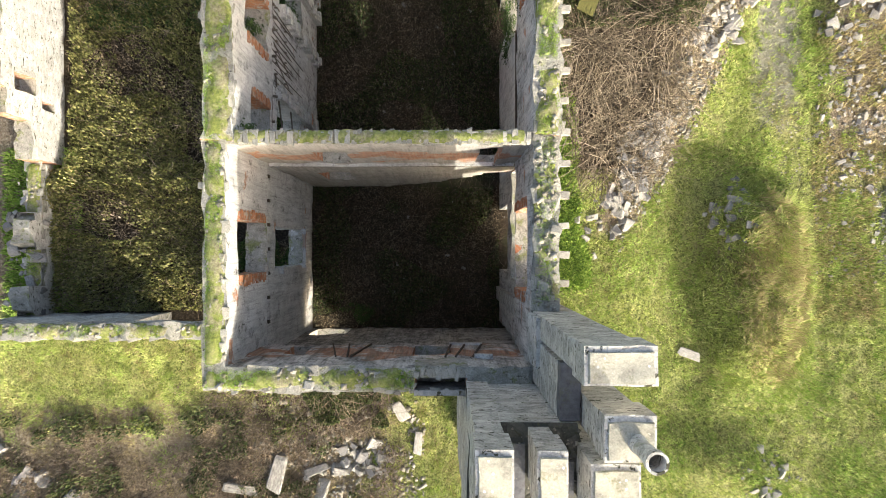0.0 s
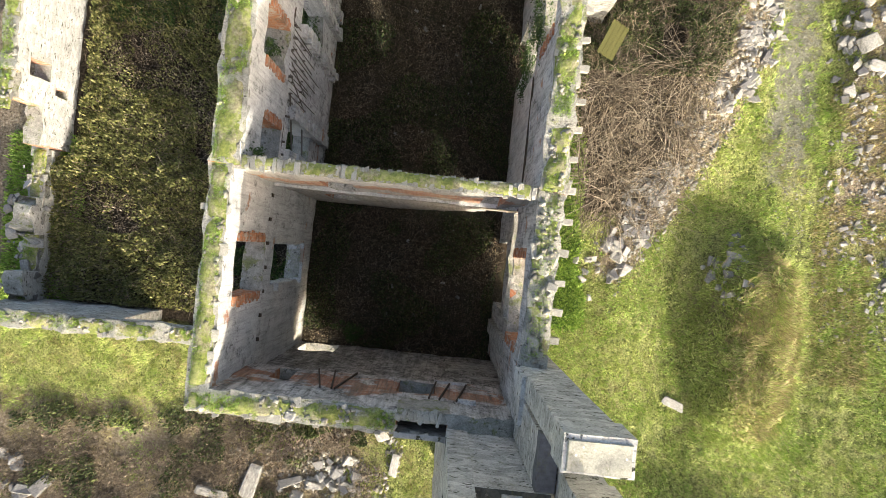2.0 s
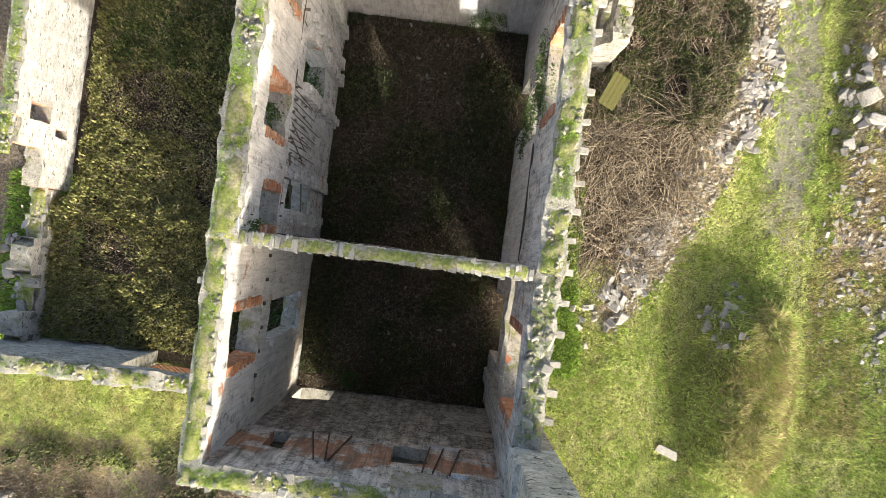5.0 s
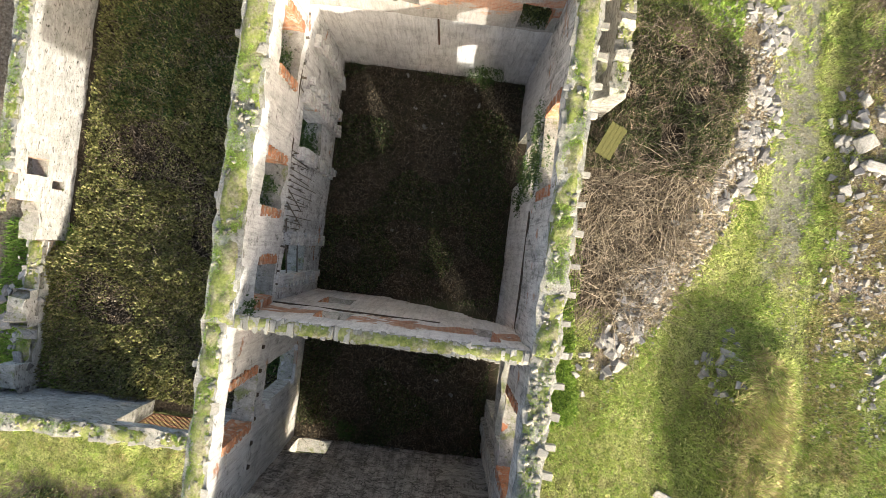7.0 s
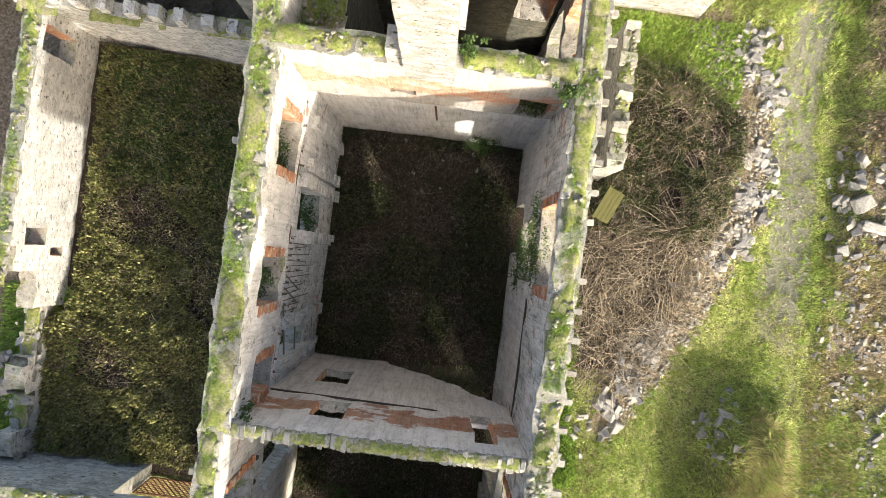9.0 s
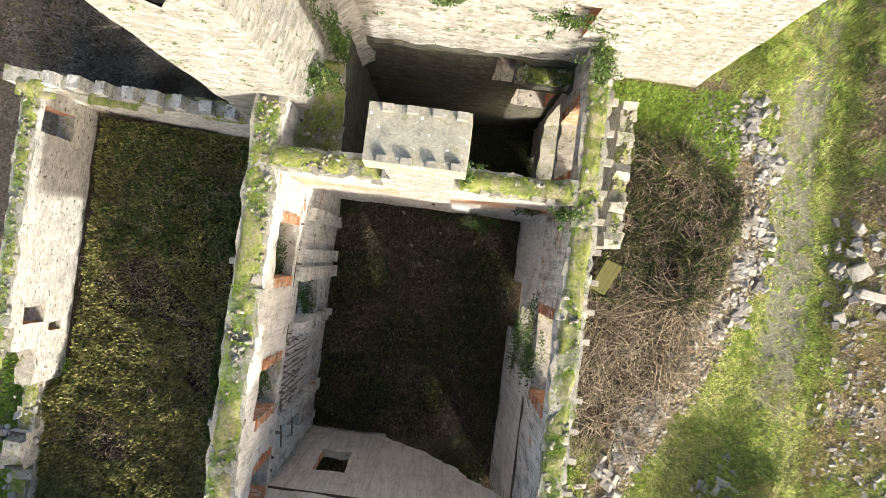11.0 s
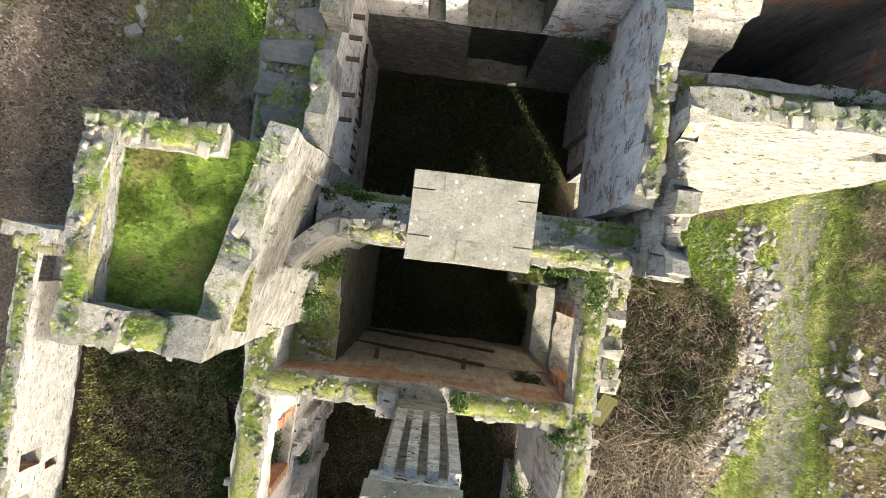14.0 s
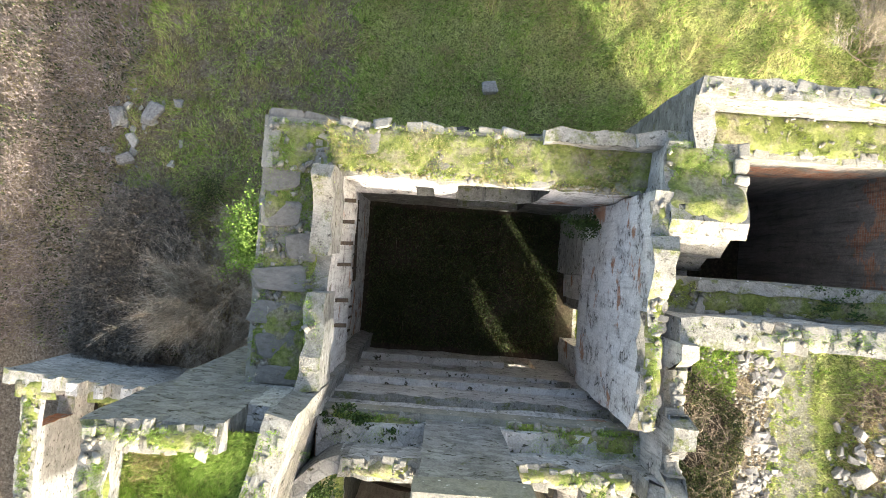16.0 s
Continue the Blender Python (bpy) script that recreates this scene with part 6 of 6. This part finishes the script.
thicket("green brambles on the slope", -27.0, -4.0, -17.0, -7.0, ground_h, 0.6, 215, 40000, 0, LEAF, None, lambda x, y: outside(x, y) and y < -8.8 + 1.6 * wave(x, y, 0.4, 2.0) and wave(x, y, 0.6, 5.0) > 0.1 and heap_free(x, y), 0.09)
tufts("rough_grass", spread(3500, -22.5, -18.6, -4.5, 5.0, lambda x, y: max(ground_h(x, y), 1.5 * (1 - abs(x + 20.2) / 2.4)), 216), 0.26, LUSH, None, "bright green grass between the wall stubs", "grass", 4, seed=216)
nw = lambda x, y: outside(x, y) and x < -8.2
brown = lambda x, y: nw(x, y) and x < -18.2 + 2.2 * wave(x, y, 0.35, 2.0) + 0.45 * max(0.0, 29 - y)
thicket("brown scrub behind the yard", -30.0, -7.2, 19.0, 40.0, ground_h, 0.7, 117, 60000, 16000, MAUVE, MAUVE, brown, 0.06, 0.9, 0.012)
thicket("dark leafy scrub behind the yard", -30.0, -8.0, 19.0, 40.0, ground_h, 0.7, 119, 30000, 4000, LEAF, DIMSTEM, lambda x, y: brown(x, y) and wave(x, y, 0.45, 6.0) > -0.1, 0.08, 0.9, 0.01)
tufts("scrub_grass", spread(20000, -27, -9, 19, 40, ground_h, 121, lambda x, y: nw(x, y) and wave(x, y, 0.4, 5.0) + 0.5 * wave(x, y, 1.3, 5.0) > 0.12), 0.24, DRY, None, "dead grass among scrub", "grass", 4, 1.1, seed=121, wide=0.06, comb=0.7)
tufts("scrub_grass", spread(16000, -27, -9, 19, 40, ground_h, 122, lambda x, y: nw(x, y) and wave(x, y, 0.4, 5.0) + 0.5 * wave(x, y, 1.3, 5.0) < -0.15), 0.2, GRASS, None, "green grass among scrub", "grass", 4, 1.1, seed=122, wide=0.06, comb=0.7)
flat = lambda z: (lambda x, y: z)
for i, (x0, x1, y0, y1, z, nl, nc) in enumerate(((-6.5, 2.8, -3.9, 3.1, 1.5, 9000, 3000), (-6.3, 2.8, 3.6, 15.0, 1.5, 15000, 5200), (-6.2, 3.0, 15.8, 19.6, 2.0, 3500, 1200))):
    # In the first two rooms the stem colour itself carries some shade.
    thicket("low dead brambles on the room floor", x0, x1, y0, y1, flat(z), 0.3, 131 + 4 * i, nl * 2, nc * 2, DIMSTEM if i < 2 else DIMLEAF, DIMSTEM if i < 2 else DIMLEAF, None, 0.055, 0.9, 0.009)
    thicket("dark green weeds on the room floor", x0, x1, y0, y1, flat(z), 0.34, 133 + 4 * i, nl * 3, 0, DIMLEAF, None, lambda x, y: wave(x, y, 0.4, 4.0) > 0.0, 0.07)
thicket("moss and weeds on the tower floor", -5.2, 3.0, 21.2, 27.1, flat(5.6), 0.2, 151, 30000, 900, LEAF, DIMSTEM, None, 0.06, 0.8, 0.009)


def ivy(label, x, y, z, rx, ry, rz, n, seed, mat=None, size=0.1, name="ivy_clump"):
    rng = np.random.default_rng(seed)
    n = int(n * 1.7)
    c = rng.normal(size=(max(6, n // 45), 3)) * 0.55
    d = c[rng.integers(0, len(c), n)] + rng.normal(size=(n, 3)) * 0.2
    p = np.array((x, y, z)) + d * np.array((rx, ry, rz))
    ob = empty(name, label, "shrub" if name == "shrub" else "ivy")
    leaves("foliage", p, size * 0.5, mat or DARKIVY, ob, "", "", seed, 1.0)


for k, (x, y, z, rx, ry, rz, n) in enumerate(((0.7, 14.6, 3.2, 0.6, 0.35, 0.7, 900), (-4.2, 20.7, 14.9, 0.5, 0.2, 0.2, 700), (-2.9, 20.4, 14.9, 0.4, 0.15, 0.15, 500), (-4.85, 18.8, 12.4, 0.22, 0.35, 1.5, 1300), (-5.3, 17.6, 12.6, 0.5, 0.4, 0.3, 800), (-4.0, -3.2, 2.0, 0.6, 0.4, 0.5, 700),
                                               (3.7, -2.9, 11.6, 0.35, 0.5, 0.7, 600), (-0.6, 15.3, 12.9, 0.3, 0.25, 0.25, 350), (1.6, 19.55, 14.3, 0.7, 0.15, 0.3, 500), (-1.6, 19.55, 14.6, 0.6, 0.12, 0.25, 350), (-7.0, 14.6, 11.6, 0.2, 0.3, 0.4, 350),
                                               (2.5, 14.5, 12.6, 0.3, 0.3, 0.3, 450), (-6.4, 3.75, 11.9, 0.35, 0.3, 0.5, 500), (2.6, 9.9, 9.4, 0.3, 1.2, 0.4, 1400), (2.8, 9.6, 5.0, 0.3, 1.1, 0.5, 1200), (-6.9, 12.0, 9.5, 0.35, 0.6, 0.35, 900), (-6.8, 7.4, 9.5, 0.35, 0.45, 0.35, 600),
                                               (-6.7, 10.2, 4.6, 0.35, 0.7, 0.4, 800), (2.4, 26.4, 12.5, 0.7, 0.35, 0.4, 900), (3.3, 22.6, 13.7, 0.2, 0.8, 0.3, 700), (2.9, 19.0, 13.0, 0.4, 0.5, 0.5, 700), (1.2, 19.9, 13.2, 0.35, 0.3, 0.6, 500), (8.0, 24.5, 15.2, 0.6, 0.3, 0.2, 500), (4.0, -3.0, 12.4, 0.4, 0.4, 0.5, 500))):
    ivy("green ivy clump rooted in the old masonry", x, y, z, rx, ry, rz, n, 200 + k)
# Weeds packed into the opening so that it reads as dark shade.
ivy("dark weeds filling a window opening to deepen its shade", 1.95, 15.2, 9.1, 0.45, 0.3, 0.5, 1400, 239, DIMLEAF, 0.12)
ivy("bright yellow-green shrub on the tower edge", -7.2, 25.2, 14.7, 0.5, 0.85, 0.4, 3000, 240, LUSH, 0.09, "shrub")
ivy("bright yellow-green shrub on the tower edge", -6.9, 24.6, 14.8, 0.3, 0.4, 0.3, 900, 241, LUSH, 0.065, "shrub")
thicket("dark leafy scrub under the turret", -21.5, -13.5, 18.8, 28.5, ground_h, 1.6, 243, 40000, 8000, DARKTWIG, DARKTWIG, lambda x, y: bump(x, y, -17.6, 22.6, 2.6, 4.6, -0.3) > 0.3, 0.1, 1.0, 0.012)
ivy("dark round shrub in rough grass", -14.2, 27.2, 1.9, 1.0, 1.2, 0.8, 3000, 242, LEAF, 0.1, "shrub")


def twig_set(name, start, aim, width, k, wob, mat, parent, seed):
    """Crooked tapering ribbons, one from each start along its aim; gives the tips and points along them."""
    rng = np.random.default_rng(seed)
    n = len(start)
    path = np.empty((n, k, 3))
    path[:, 0] = start
    for i in range(1, k):
        step = aim / (k - 1)
        path[:, i] = path[:, i - 1] + step + rng.normal(0, wob, (n, 3)) * np.linalg.norm(step, axis=1)[:, None]
    s = np.cross(aim, rng.normal(size=(n, 3)))
    s /= np.linalg.norm(s, axis=1)[:, None] + 1e-6
    w = width * (1 - 0.7 * np.linspace(0, 1, k))[None, :, None]
    v = np.stack([path - s[:, None] * w, path + s[:, None] * w], 2)
    q = np.arange(n * k * 2).reshape(n, k, 2)
    f = np.concatenate([np.stack([q[:, i, 0], q[:, i, 1], q[:, i + 1, 1], q[:, i + 1, 0]], 1) for i in range(k - 1)])
    raw(name, v.reshape(-1, 3), f, mat, parent, kind="stuff")
    return path


def bare_bush(x, y, z, r, h, n, seed, label, pale=None):
    """A leafless shrub: limbs fan out from several stems, boughs fork from them, and fine twigs end in a rounded head."""
    ob = empty("bare_shrub", label, "shrub")
    rng = np.random.default_rng(seed)
    m = max(14, n // 400)
    a, e = rng.uniform(0, 2 * np.pi, m), rng.uniform(0.15, 1.0, m) ** 0.6
    out = np.c_[np.cos(a) * np.sqrt(1 - e * e) * r, np.sin(a) * np.sqrt(1 - e * e) * r, e * h]
    base = np.array((x, y, z)) + rng.normal(0, 1, (m, 3)) * np.array((r * 0.12, r * 0.12, 0.03))
    limbs = twig_set("limb", base, out * 0.72, 0.03, 6, 0.14, STEM, ob, seed + 1)

    def fork(paths, count, spread_by, reach):
        who = rng.integers(0, len(paths), count)
        at = paths[who, rng.integers(paths.shape[1] // 2, paths.shape[1], count)]
        way = at - np.array((x, y, z)) + np.array((0, 0, 0.2 * h))
        way /= np.linalg.norm(way, axis=1)[:, None]
        return at, (way + rng.normal(0, spread_by, (count, 3))) * (reach * rng.uniform(0.5, 1.2, count))[:, None]

    at, aim = fork(limbs, m * 10, 0.45, 0.34 * r)
    boughs = twig_set("bough", at, aim, 0.014, 5, 0.22, pale or TWIG, ob, seed + 2)
    at, aim = fork(boughs, n, 0.5, 0.2 * r)
    twig_set("twig_mass", at, aim, 0.0085, 4, 0.25, pale or TWIG, ob, seed + 3)


bare_bush(-13.5, 22.0, 1.2, 3.0, 3.8, 17000, 301, "leafless grey-brown shrub beside the turret", PALETWIG)
bare_bush(-12.3, 25.6, 1.4, 1.5, 2.4, 5000, 302, "small leafless shrub beside the tower", PALETWIG)
bare_bush(20.5, 38.0, -0.5, 2.5, 2.8, 4000, 303, "leafless yellowish shrub in the field", PALETWIG)

thicket("brown scrub on the bank beyond the track", 20.8, 27.0, 16.5, 32.0, ground_h, 0.5, 161, 9000, 3000, STEM, STEM, lambda x, y: wave(x, y, 0.5, 3.0) > 0.0, 0.08)
pebbles("gravel", spread(5000, 8, 17, 0, 23, lambda x, y: ground_h(x, y) + 0.02, 171, lambda x, y: line_dist(x, y, RIDGE) < 1.3 and wave(x, y, 0.8) > -0.2), 0.15, PEBBLE, None, "small broken stones in the bank", "gravel", 171)
pebbles("gravel", spread(1000, 20.5, 27, -2, 18, lambda x, y: ground_h(x, y) + 0.02, 172, lambda x, y: wave(x, y, 0.6) > -0.25), 0.13, PEBBLE, None, "small broken stones beyond the track", "gravel", 172)
pebbles("gravel", spread(2500, 16, 21, 3, 30, lambda x, y: ground_h(x, y) + 0.01, 173, lambda x, y: line_dist(x, y, TRACK) < 1.3), 0.07, PEBBLE, None, "gravel on the worn track", "gravel", 173)
pebbles("gravel", spread(1500, -10, -1, -14, -8, lambda x, y: ground_h(x, y) + 0.02, 174, lambda x, y: wave(x, y, 0.6) > -0.1), 0.18, PEBBLE, None, "small broken stones on the slope", "gravel", 174)

tufts("dead_grass", spread(6000, 20.5, 27, -4, 18, ground_h, 175, lambda x, y: wave(x, y, 0.5, 6.0) > -0.1), 0.25, DRY, None, "dead grass between the fallen stones", "grass", 5, seed=175, wide=0.08)
